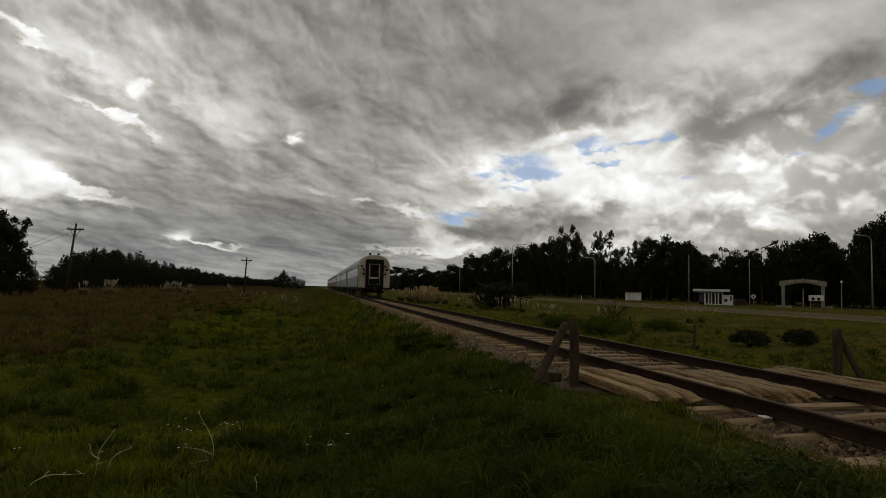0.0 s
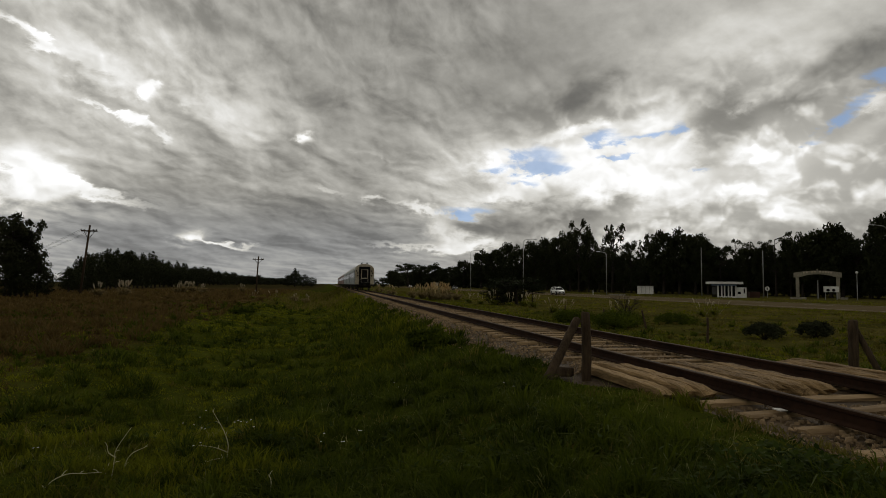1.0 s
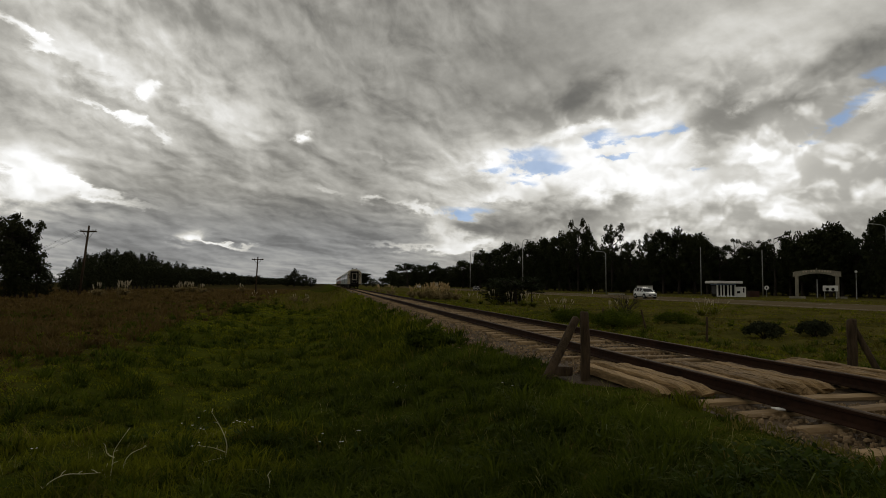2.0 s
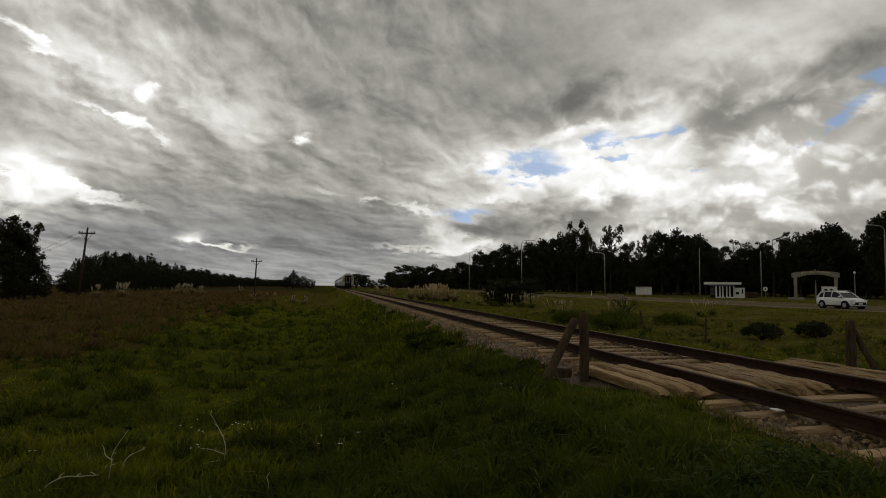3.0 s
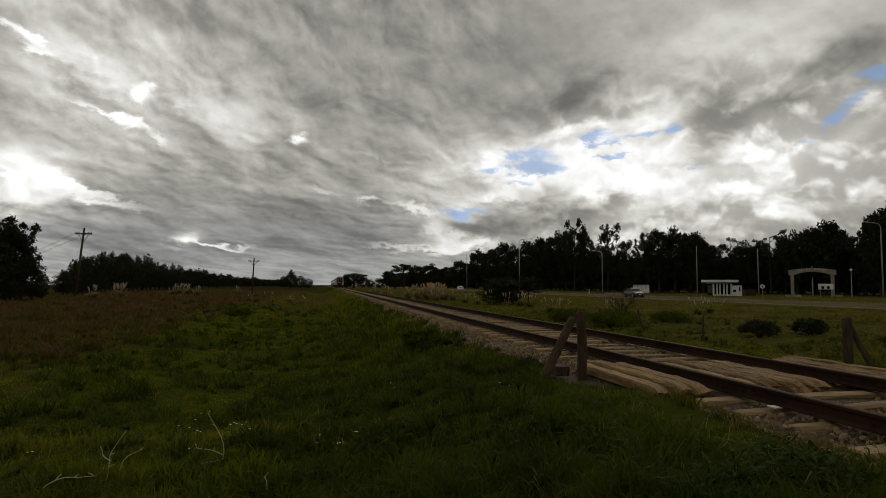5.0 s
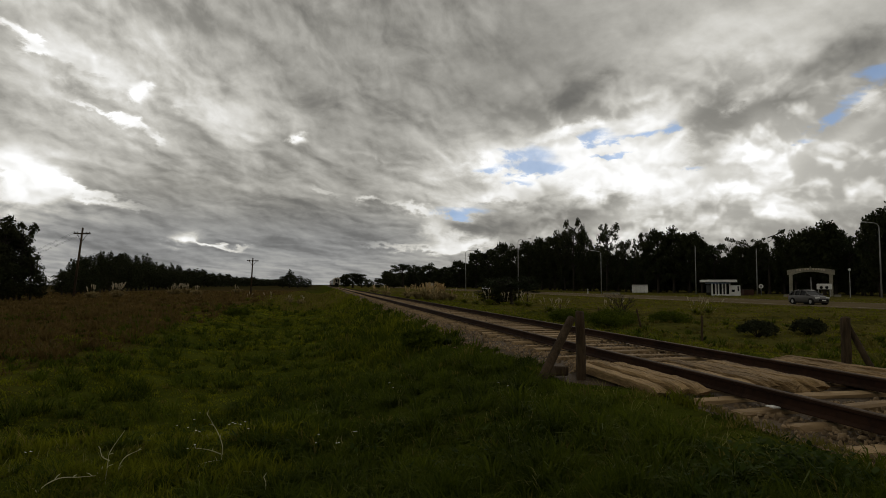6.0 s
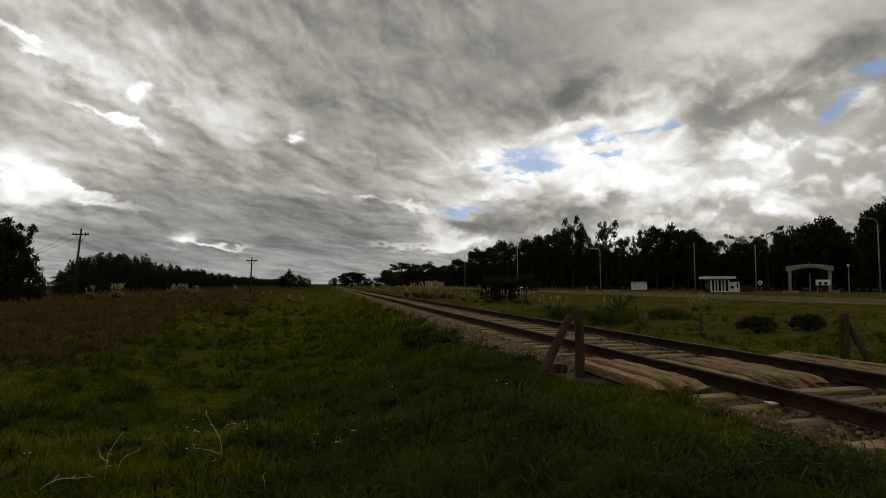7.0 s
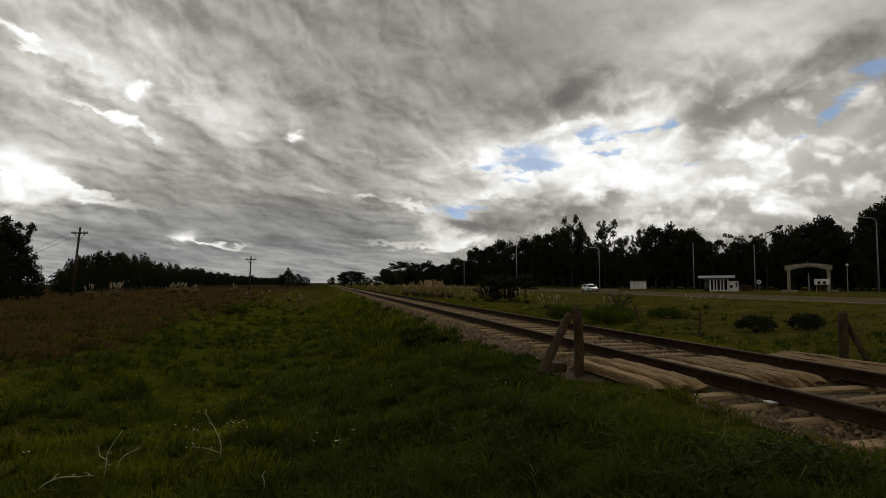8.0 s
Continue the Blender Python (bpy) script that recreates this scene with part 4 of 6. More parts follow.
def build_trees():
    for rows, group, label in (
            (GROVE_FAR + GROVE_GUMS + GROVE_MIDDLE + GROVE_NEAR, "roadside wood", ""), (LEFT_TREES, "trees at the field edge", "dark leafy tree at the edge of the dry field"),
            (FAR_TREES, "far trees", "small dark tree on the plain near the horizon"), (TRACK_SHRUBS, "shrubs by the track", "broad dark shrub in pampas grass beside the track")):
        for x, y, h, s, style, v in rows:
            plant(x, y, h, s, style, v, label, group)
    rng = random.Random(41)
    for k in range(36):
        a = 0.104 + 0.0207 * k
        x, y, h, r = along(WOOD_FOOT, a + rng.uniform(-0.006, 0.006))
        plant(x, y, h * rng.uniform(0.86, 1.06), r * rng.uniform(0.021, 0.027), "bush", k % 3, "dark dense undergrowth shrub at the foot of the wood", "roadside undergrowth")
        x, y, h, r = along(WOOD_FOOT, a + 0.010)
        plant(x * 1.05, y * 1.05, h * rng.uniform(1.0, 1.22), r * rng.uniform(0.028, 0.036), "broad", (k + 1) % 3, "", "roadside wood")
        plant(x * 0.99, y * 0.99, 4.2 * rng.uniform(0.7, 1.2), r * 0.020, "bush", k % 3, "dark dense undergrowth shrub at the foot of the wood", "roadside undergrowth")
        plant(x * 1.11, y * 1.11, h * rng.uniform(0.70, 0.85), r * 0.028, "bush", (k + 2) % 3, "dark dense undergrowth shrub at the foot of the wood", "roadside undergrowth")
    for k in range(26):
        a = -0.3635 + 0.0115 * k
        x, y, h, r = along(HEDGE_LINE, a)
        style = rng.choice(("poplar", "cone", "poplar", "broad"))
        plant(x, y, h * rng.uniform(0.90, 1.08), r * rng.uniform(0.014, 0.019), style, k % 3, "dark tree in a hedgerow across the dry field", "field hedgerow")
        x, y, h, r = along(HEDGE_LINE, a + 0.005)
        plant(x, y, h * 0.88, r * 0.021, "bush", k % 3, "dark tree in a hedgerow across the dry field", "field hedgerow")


build_trees()

# ================= train =================


def coach_section(inset=0.0):
    """Half of a coach's cross-section, from the sole bar over the roof."""
    side = [(1.46, 0.98), (1.50, 1.10), (1.50, 2.2), (1.48, 3.25)]
    roof = [(1.42, 3.48), (1.28, 3.72), (1.05, 3.92), (0.72, 4.07), (0.36, 4.15), (0.0, 4.18)]
    return side, roof


def build_coach(name, paint, label, rear=False):
    """A passenger coach with its rear at the origin, running forwards along y."""
    L = 24.6
    root = thing(name, label, "railway coach", "train of coaches")
    side, roof = coach_section()
    bm = bmesh.new()
    shell = [(x, z) for x, z in side] + [(x, z) for x, z in roof]
    loop = shell + [(-x, z) for x, z in shell[-2::-1]]
    rows = []
    for y, k in ((0.0, 0.985), (0.06, 1.0), (L - 0.06, 1.0), (L, 0.985)):
        rows.append([bm.verts.new((x * k, y, z if z < 1.2 else 1.0 + (z - 1.0) * k)) for x, z in loop])
    m = len(loop)
    for a, b in zip(rows, rows[1:]):
        for k in range(m):
            f = bm.faces.new((a[k], b[k], b[(k + 1) % m], a[(k + 1) % m]))
            f.material_index = 1 if 3 < k < m - 5 and len(rows) else 0
    for r in (rows[0], rows[-1][::-1]):
        f = bm.faces.new(r)
        f.material_index = 2
    bmesh.ops.recalc_face_normals(bm, faces=bm.faces)
    part("body", bm, [paint, M["coach_roof"], M["cream"]], root)
    # gangway at both ends
    for y0, y1 in ((-0.30, 0.0), (L, L + 0.30)):
        bm = bmesh.new()
        box(bm, -0.87, -0.56, y0, y1, 1.05, 3.55, 0.04)
        box(bm, 0.56, 0.87, y0, y1, 1.05, 3.55, 0.04)
        box(bm, -0.87, 0.87, y0, y1, 3.32, 3.72, 0.05)
        box(bm, -0.87, 0.87, y0, y1, 0.95, 1.30, 0.03)
        part("gangway", bm, M["black"], root, "black rubber gangway frame")
    bm = bmesh.new()
    box(bm, -0.55, 0.55, -0.05, -0.005, 1.30, 3.32, 0.01)
    door = part("end_door", bm, M["cream"], root, "cream end door with a pane painted black for the unlit interior")
    # opaque black pane: the unlit interior behind the door is put into its colour
    bm = bmesh.new()
    box(bm, -0.41, 0.41, -0.065, -0.052, 2.00, 3.22, 0.005)
    part("pane", bm, M["black"], door)
    bm = bmesh.new()
    box(bm, -0.5, 0.5, -0.10, -0.052, 1.32, 1.85, 0.01)
    part("kick_plate", bm, M["black"], door)
    # round lamps and couplings on the end wall
    for x, z in ((-1.22, 3.05), (-1.05, 2.72), (-1.05, 2.30), (1.05, 3.05), (1.22, 2.72), (1.05, 2.30)):
        bm = bmesh.new()
        disc(bm, (x, -0.06, z), (0, 1, 0), 0.11, 0.14, 14)
        part("marker_lamp", bm, M["black"], root, "round dark lamp housing")
    for x in (-1.45, 1.45):
        bm = bmesh.new()
        tube(bm, [(x * 0.97, -0.07, 1.2), (x * 0.97, -0.07, 2.6)], [0.018, 0.018], 6)
        part("grab_rail", bm, M["steel"], root)
    for x in (-0.42, 0.40):
        bm = bmesh.new()
        tube(bm, [(x, 0.5, 4.05), (x, 0.5, 4.30), (x, 0.5, 4.36)], [0.09, 0.10, 0.14], 10)
        part("roof_vent", bm, M["under"], root)
    # side doors and windows
    for s in (-1, 1):
        for y in (1.3, L - 2.2):
            bm = bmesh.new()
            box(bm, 1.490 * s - 0.02, 1.490 * s + 0.02, y, y + 0.85, 1.12, 3.16, 0.006)
            d = part("side_door", bm, M["under"], root, "dark recessed side door")
            bm = bmesh.new()
            box(bm, 1.505 * s - 0.014, 1.505 * s + 0.014, y + 0.2, y + 0.65, 2.1, 2.9, 0.004)
            part("pane", bm, M["glass"], d)
        for k in range(10):
            y = 3.3 + k * 1.85
            bm = bmesh.new()
            box(bm, 1.488 * s - 0.02, 1.488 * s + 0.02, y, y + 1.25, 2.02, 2.95, 0.006)
            w = part("window", bm, M["steel"], root)
            bm = bmesh.new()
            box(bm, 1.497 * s - 0.016, 1.497 * s + 0.016, y + 0.06, y + 1.19, 2.08, 2.89, 0.004)
            part("pane", bm, M["glass"], w)
    bm = bmesh.new()
    box(bm, -1.40, 1.40, 0.05, L - 0.05, 0.80, 0.98, 0.02)
    box(bm, -0.9, 0.9, 8.0, 16.0, 0.42, 0.80, 0.05)
    box(bm, -0.12, 0.12, -0.55, 0.3, 0.78, 1.0, 0.03)
    box(bm, -0.17, 0.17, -0.72, -0.5, 0.70, 1.05, 0.05)
    part("underframe", bm, M["under"], root)
    for y in (3.4, L - 3.4):
        bm = bmesh.new()
        for s in (-1, 1):
            box(bm, s * 1.05 - 0.08, s * 1.05 + 0.08, y - 1.75, y + 1.75, 0.45, 0.72, 0.04)
        box(bm, -1.1, 1.1, y - 0.25, y + 0.25, 0.48, 0.80, 0.04)
        bogie = part("bogie", bm, M["under"], root)
        for yy in (y - 1.2, y + 1.2):
            for s in (-1, 1):
                bm = bmesh.new()
                disc(bm, (s * 0.86, yy, 0.46), (1, 0, 0), 0.455, 0.13, 22)
                part("wheel", bm, M["under"], bogie)
    return root


COACH_STEP = 25.3
TRAIN = []


def build_train():
    blue = build_coach("coach", M["coach_blue"], "cream and pale blue coach with dark gangway ending the train")
    red = build_coach("coach", M["coach_red"], "faded red passenger coach with dark windows in a train")
    TRAIN.append(blue)
    for k in range(1, 3):
        c = copy_thing(blue, pose(MID, 60 + COACH_STEP * k, 0))
        TRAIN.append(tagged(c, "cream and pale blue coach coupled within the train"))
    TRAIN.append(red)
    for k in range(4, 8):
        TRAIN.append(copy_thing(red, pose(MID, 60 + COACH_STEP * k, 0)))


build_train()

# ================= cars =================


def loft(bm, stations, closed=True):
    """Joins equal rings of points into a skin."""
    rows = [[bm.verts.new(p) for p in ring] for ring in stations]
    m = len(rows[0])
    for a, b in zip(rows, rows[1:]):
        for k in range(m if closed else m - 1):
            bm.faces.new((a[k], a[(k + 1) % m], b[(k + 1) % m], b[k]))
    bm.faces.new(rows[0][::-1])
    bm.faces.new(rows[-1])
    bmesh.ops.recalc_face_normals(bm, faces=bm.faces)


def build_car(name, paint, label, L, W, H, wheel, suv):
    """A car on its wheels at the origin, its nose towards +y."""
    root = thing(name, label, "car", "cars on the highway")
    h = L / 2
    w = W / 2
    belt = H * 0.655
    sill = 0.24 if suv else 0.18
    # lower body: y, top height, half width at the top, sill height
    rows = [(-h, belt * 0.80, 0.80, 0.45), (-h + 0.10, belt * 0.98, 0.90, 0.32), (-h + 0.5, belt, 0.96, sill), (-0.2, belt * 0.985, 1.0, sill), (h * 0.42, belt * 0.965, 0.98, sill),
            (h * 0.70, belt * 0.90, 0.95, sill), (h * 0.90, belt * 0.80, 0.88, sill + 0.03), (h - 0.04, belt * 0.66, 0.80, 0.30), (h, belt * 0.52, 0.74, 0.34)]
    bm = bmesh.new()
    loft(bm, [[(-w * k * 0.94, y, zs), (-w * k, y, zs + 0.16), (-w * k, y, z * 0.72), (-w * k * 0.95, y, z * 0.95), (-w * k * 0.80, y, z),
               (w * k * 0.80, y, z), (w * k * 0.95, y, z * 0.95), (w * k, y, z * 0.72), (w * k, y, zs + 0.16), (w * k * 0.94, y, zs)] for y, z, k, zs in rows])
    body = smooth(part("body", bm, paint, root))
    # glasshouse
    top = H - 0.05
    cab = [(-h + 0.14, belt * 0.97, 0.80), (-h + 0.62, top - 0.17, 0.71), (-h + 1.20, top - 0.03, 0.72), (-0.1, top, 0.73), (h * 0.16, top - 0.10, 0.73), (h * 0.52, belt * 0.94, 0.80)]
    bm = bmesh.new()
    loft(bm, [[(-w * 0.90, y, belt * 0.90), (-w * k, y, z), (w * k, y, z), (w * 0.90, y, belt * 0.90)] for y, z, k in cab])
    part("windows", bm, M["glass"], root, "dark tinted glass")
    bm = bmesh.new()
    loft(bm, [[(-w * k, y, z - 0.03), (-w * k * 0.96, y, z + 0.03), (w * k * 0.96, y, z + 0.03), (w * k, y, z - 0.03)] for y, z, k in ((-h + 0.30, top - 0.24, 0.73), (-h + 0.62, top - 0.14, 0.735), (-h + 1.20, top, 0.745), (-0.1, top + 0.02, 0.755), (h * 0.18, top - 0.11, 0.755))])
    smooth(part("roof", bm, paint, root))
    for s in (-1, 1):
        for y0, z0, y1, z1, r in ((h * 0.52, belt * 0.93, h * 0.22, top - 0.10, 0.045), (-0.25, belt, -0.22, top, 0.05), (-h + 0.28, belt * 0.97, -h + 0.60, top - 0.06, 0.085), (-h + 1.05, belt, -h + 1.0, top, 0.05)):
            bm = bmesh.new()
            tube(bm, [(s * w * 0.92, y0, z0), (s * w * 0.765, y1, z1)], [r, r * 0.8], 6)
            part("pillar", bm, paint, root)
        bm = bmesh.new()
        box(bm, s * w * 1.02 - 0.10, s * w * 1.02 + 0.10, h * 0.34, h * 0.34 + 0.16, belt * 0.98, belt * 0.98 + 0.14, 0.04)
        part("mirror", bm, paint, root)
        bm = bmesh.new()
        box(bm, s * w * 0.66 - 0.19, s * w * 0.66 + 0.19, h - 0.30, h - 0.06, belt * 0.64, belt * 0.78, 0.03)
        part("headlight", bm, M["lens"], root, "clear headlight")
        bm = bmesh.new()
        box(bm, s * w * 0.72 - 0.14, s * w * 0.72 + 0.14, -h - 0.01, -h + 0.20, belt * 0.68, belt * 0.88, 0.03)
        part("tail_light", bm, M["red_lens"], root, "red tail light")
        if suv:
            bm = bmesh.new()
            tube(bm, [(s * w * 0.68, -h + 0.8, top + 0.01), (s * w * 0.68, -h + 1.0, top + 0.08), (s * w * 0.68, 0.3, top + 0.07), (s * w * 0.68, 0.5, top - 0.02)], [0.018] * 4, 6)
            part("roof_rail", bm, M["steel"], root)
        for y in (h * 0.62, -h * 0.60):
            bm = bmesh.new()
            disc(bm, (s * (w - 0.10), y, wheel), (1, 0, 0), wheel + 0.07, 0.22, 22)
            part("wheel_arch", bm, M["black"], root, "black wheel arch lining")
            bm = bmesh.new()
            disc(bm, (s * (w - 0.09), y, wheel), (1, 0, 0), wheel, 0.23, 22)
            wh = part("wheel", bm, M["black"], root)
            bm = bmesh.new()
            disc(bm, (s * (w - 0.085), y, wheel), (1, 0, 0), wheel * 0.62, 0.235, 16)
            part("rim", bm, M["steel"], wh, "grey alloy rim")
    bm = bmesh.new()
    box(bm, -w * 0.99, w * 0.99, -h * 0.86, h * 0.86, sill - 0.04, sill + 0.10, 0.03)
    box(bm, -w * 0.78, w * 0.78, -h - 0.01, -h + 0.2, sill + 0.05, sill + 0.28, 0.03)
    box(bm, -w * 0.62, w * 0.62, h - 0.10, h + 0.015, belt * 0.36, belt * 0.58, 0.02)
    part("lower_trim", bm, M["black"], root, "black plastic bumper and sill trim")
    bm = bmesh.new()
    box(bm, -0.22, 0.22, h + 0.012, h + 0.03, belt * 0.40, belt * 0.50, 0.004)
    part("plate", bm, M["white"], root)
    return root


SUV = build_car("car", M["car_white"], "white compact SUV with roof rails driving on the highway", 4.42, 1.90, 1.68, 0.36, True)
HATCH = build_car("car", M["car_grey"], "dark grey hatchback driving on the highway", 3.95, 1.72, 1.48, 0.30, False)
SEDAN = build_car("car", M["car_white"], "white car driving on the highway", 4.10, 1.74, 1.50, 0.31, False)

# ================= roadside =================


def build_kiosk():
    """White booth with an overhanging flat roof, its long side to the road."""
    root = thing("kiosk", "white roadside booth with a deep flat roof and tall windows", "building", m=pose(73.2, 104.5, -1.02, 0, 0, -12) @ Matrix.Diagonal((0.74, 0.74, 0.92, 1)))
    bm = bmesh.new()
    box(bm, -3.7, 3.4, -2.7, 3.0, 2.76, 3.25, 0.03)
    part("roof", bm, M["white"], root, "thick white flat roof slab")
    bm = bmesh.new()
    box(bm, -2.5, 2.3, -1.5, 2.6, 2.45, 2.72, 0.02)
    part("lintel", bm, M["sign_blue"], root, "dark band under the roof")
    bm = bmesh.new()
    box(bm, -2.3, 2.1, -1.3, 2.4, 0.0, 2.45)
    part("glazed_core", bm, M["glass"], root, "dark window glass")
    for x in (-2.3, -1.42, -0.70, 0.28, 1.05, 2.1):
        bm = bmesh.new()
        box(bm, x - 0.16, x + 0.16, -1.45, -1.15, 0.0, 2.45, 0.02)
        part("window_post", bm, M["white"], root)
    bm = bmesh.new()
    box(bm, -2.45, 2.25, -1.40, -1.28, 0.0, 0.28, 0.02)
    part("base_wall", bm, M["white"], root)
    bm = bmesh.new()
    box(bm, 2.3, 5.0, -0.9, 2.6, 0.0, 2.1, 0.03)
    wing = part("wing", bm, M["white"], root, "low white side room")
    bm = bmesh.new()
    box(bm, 2.75, 3.55, -0.93, -0.86, 0.75, 1.25, 0.01)
    part("window", bm, M["glass"], wing)
    bm = bmesh.new()
    box(bm, 4.25, 4.6, -0.93, -0.86, 0.9, 1.9, 0.01)
    part("vent", bm, M["black"], wing)


build_kiosk()


def build_gateway():
    """Concrete entrance arch with a bowed beam."""
    root = thing("entrance_arch", "pale concrete entrance arch with a bowed lettered beam", "arch", m=pose(86.3, 96.8, -1.02, 0, 0, -36) @ Matrix.Diagonal((0.87, 0.87, 0.95, 1)))
    for x in (-3.6, 3.6):
        bm = bmesh.new()
        box(bm, x - 0.30, x + 0.30, -0.34, 0.34, 0.0, 4.3, 0.04)
        part("pillar", bm, M["concrete"], root)
    bm = bmesh.new()
    rings = []
    for k in range(17):
        x = -4.25 + 8.5 * k / 16
        c = 0.55 * (1 - (x / 4.25) ** 2)
        flat = abs(x) > 3.2
        lo = 4.05 + (0.0 if flat else 0.55 * (1 - (x / 3.2) ** 2) + 0.05)
        rings.append([(x, -0.42, lo), (x, 0.42, lo), (x, 0.42, 4.95 + c * 0.7), (x, -0.42, 4.95 + c * 0.7)])
    loft(bm, rings)
    beam = part("beam", bm, M["concrete"], root)
    bm = bmesh.new()
    tube(bm, [(0, 0, 5.3), (0, 0, 5.55), (0, 0, 5.7)], [0.12, 0.14, 0.04], 8)
    part("finial", bm, M["concrete"], beam)
    # writing too faint to read: plain raised bars along the bow
    for k in range(11):
        x = -2.4 + 0.48 * k
        if k in (2, 5):
            continue
        bm = bmesh.new()
        z = 4.72 + 0.42 * (1 - (x / 3.6) ** 2)
        box(bm, x - 0.15, x + 0.15, -0.45, -0.43, z - 0.16, z + 0.16)
        part("letter_bar", bm, M["cream"], beam, "pale plain bar")


build_gateway()


def build_box_sign(x, y, w, h, base, label, turn):
    root = thing("notice_board", label, "sign", m=pose(x, y, -1.03, 0, 0, turn))
    bm = bmesh.new()
    box(bm, -w / 2, w / 2, -0.09, 0.09, base, base + h, 0.02)
    board = part("board", bm, M["white"], root)
    for s in (-1, 1):
        bm = bmesh.new()
        tube(bm, [(s * w * 0.38, 0.12, 0), (s * w * 0.38, 0.12, base + h * 0.8)], [0.05, 0.05], 8)
        part("leg", bm, M["steel"], root)
    return root, board


def build_signs():
    root, board = build_box_sign(68.0, 124.7, 3.4, 1.75, 0.35, "weathered white panel hut beside the highway", -16)
    bm = bmesh.new()
    box(bm, -1.85, 1.85, -0.35, 0.9, 2.1, 2.22, 0.02)
    part("cover", bm, M["under"], root, "dark roof sheet")
    for x in (-0.85, 0.0, 0.85):
        bm = bmesh.new()
        box(bm, x - 0.02, x + 0.02, -0.11, -0.088, 0.4, 2.05)
        part("seam", bm, M["concrete"], board)
    root, board = build_box_sign(83.1, 90.3, 2.2, 0.95, 1.30, "white sign board with two dark shapes by the arch", -38)
    for x in (-0.45, 0.35):
        bm = bmesh.new()
        disc(bm, (x, -0.10, 1.62), (0, 1, 0), 0.25, 0.03, 18)
        part("dark_shape", bm, M["black"], board)
    # round road sign
    root = thing("road_sign", "round pale road sign on a thin pole", "sign", m=pose(82.3, 104.7, -1.02, 0, 0, -33))
    bm = bmesh.new()
    tube(bm, [(0, 0, 0), (0, 0, 1.9)], [0.04, 0.04], 8)
    part("pole", bm, M["steel"], root)
    bm = bmesh.new()
    disc(bm, (0, -0.06, 1.75), (0, 1, 0), 0.42, 0.03, 22)
    plate = part("plate", bm, M["white"], root)
    bm = bmesh.new()
    box(bm, -0.10, 0.10, -0.085, -0.077, 1.55, 1.95)
    part("symbol", bm, M["black"], plate)
    # globe lamp by the arch
    root = thing("globe_lamp", "short lamp post with a pale globe", "street lamp", m=pose(84.0, 86.0, -1.02))
    bm = bmesh.new()
    tube(bm, [(0, 0, 0), (0, 0, 4.3)], [0.07, 0.05], 8)
    part("pole", bm, M["steel"], root)
    bm = bmesh.new()
    bmesh.ops.create_uvsphere(bm, u_segments=14, v_segments=9, radius=0.21, matrix=Matrix.Translation((0, 0, 4.5)))
    smooth(part("globe", bm, M["globe"], root))
    # low kerb walls in front of the wood
    for x, y, w, turn in ((78.6, 92.5, 2.4, -36), (99.0, 84.0, 4.0, -40), (60.0, 122.0, 3.5, -14), (86.9, 91.6, 1.0, -38)):
        bm = bmesh.new()
        box(bm, -w / 2, w / 2, -0.2, 0.2, -0.15, 0.34, 0.05)
        o = part("low_wall", bm, M["concrete"])
        o.matrix_basis = pose(x, y, -1.0, 0, 0, turn)
        tagged(o, "low pale concrete wall at the roadside", "wall", "low roadside walls")
    # white shed far along the highway
    root = thing("shed", "small pale shed far along the highway", "building", m=pose(56.5, 332, -1.0, 0, 0, -8) @ Matrix.Diagonal((0.62, 0.62, 0.85, 1)))
    bm = bmesh.new()
    box(bm, -3.2, 3.2, -2.5, 2.5, 0, 3.4, 0.05)
    part("wall", bm, M["cream"], root)
    bm = bmesh.new()
    box(bm, -3.5, 3.5, -2.8, 2.8, 3.4, 3.65, 0.05)
    part("roof", bm, M["concrete"], root)
    # brick stall beside the booth
    bm = bmesh.new()
    box(bm, -0.9, 0.9, -0.8, 0.8, 0, 1.1, 0.04)
    o = part("brick_stall", bm, M["brick"])
    o.matrix_basis = pose(79.6, 105.0, -1.0, 0, 0, -20)
    tagged(o, "low dark red brick stall beside the booth", "stall")


build_signs()


for px_, py_, ph_, pl_ in ((87.6, 98.2, 3.4, "grey post inside the entrance arch"), (59.3, 132.5, 1.1, "small white marker post at the roadside")):
    bm = bmesh.new()
    tube(bm, [(0, 0, -0.05), (0, 0, ph_ * 0.5), (0, 0, ph_)], [0.10, 0.09, 0.08], 8)
    o = part("marker_post", bm, M["white"] if ph_ < 2 else M["steel"])
    o.matrix_basis = pose(px_, py_, -1.0)
    tagged(o, pl_, "post")


def build_lamp(x, y, height, arm, label):
    """Tall street lamp; arm: reach of the curved bracket along x."""
    root = thing("street_lamp", label, "street lamp", "highway lamps", m=pose(x, y, float(gz(x, y)) - 0.02))
    bm = bmesh.new()
    pts, rad = [(0, 0, 0), (0, 0, height * 0.5), (0, 0, height - 0.9)], [0.13, 0.10, 0.075]
    if arm:
        for k in range(1, 7):
            a = k / 6 * math.pi / 2
            pts.append((arm * 0.35 * (1 - math.cos(a)), 0, height - 0.9 + 0.8 * math.sin(a)))
            rad.append(0.06)
        pts.append((arm, 0, height + 0.05))
        rad.append(0.045)
    else:
        pts.append((0, 0, height))
        rad.append(0.06)
    tube(bm, pts, rad, 8)
    smooth(part("pole", bm, M["steel"], root))
    if arm:
        s = math.copysign(1, arm)
        bm = bmesh.new()
        box(bm, arm - 0.1 if s > 0 else arm - 0.65, arm + 0.65 if s > 0 else arm + 0.1, -0.14, 0.14, height - 0.04, height + 0.12, 0.04)
        part("lamp_head", bm, M["steel"], root, "flat grey lamp head")


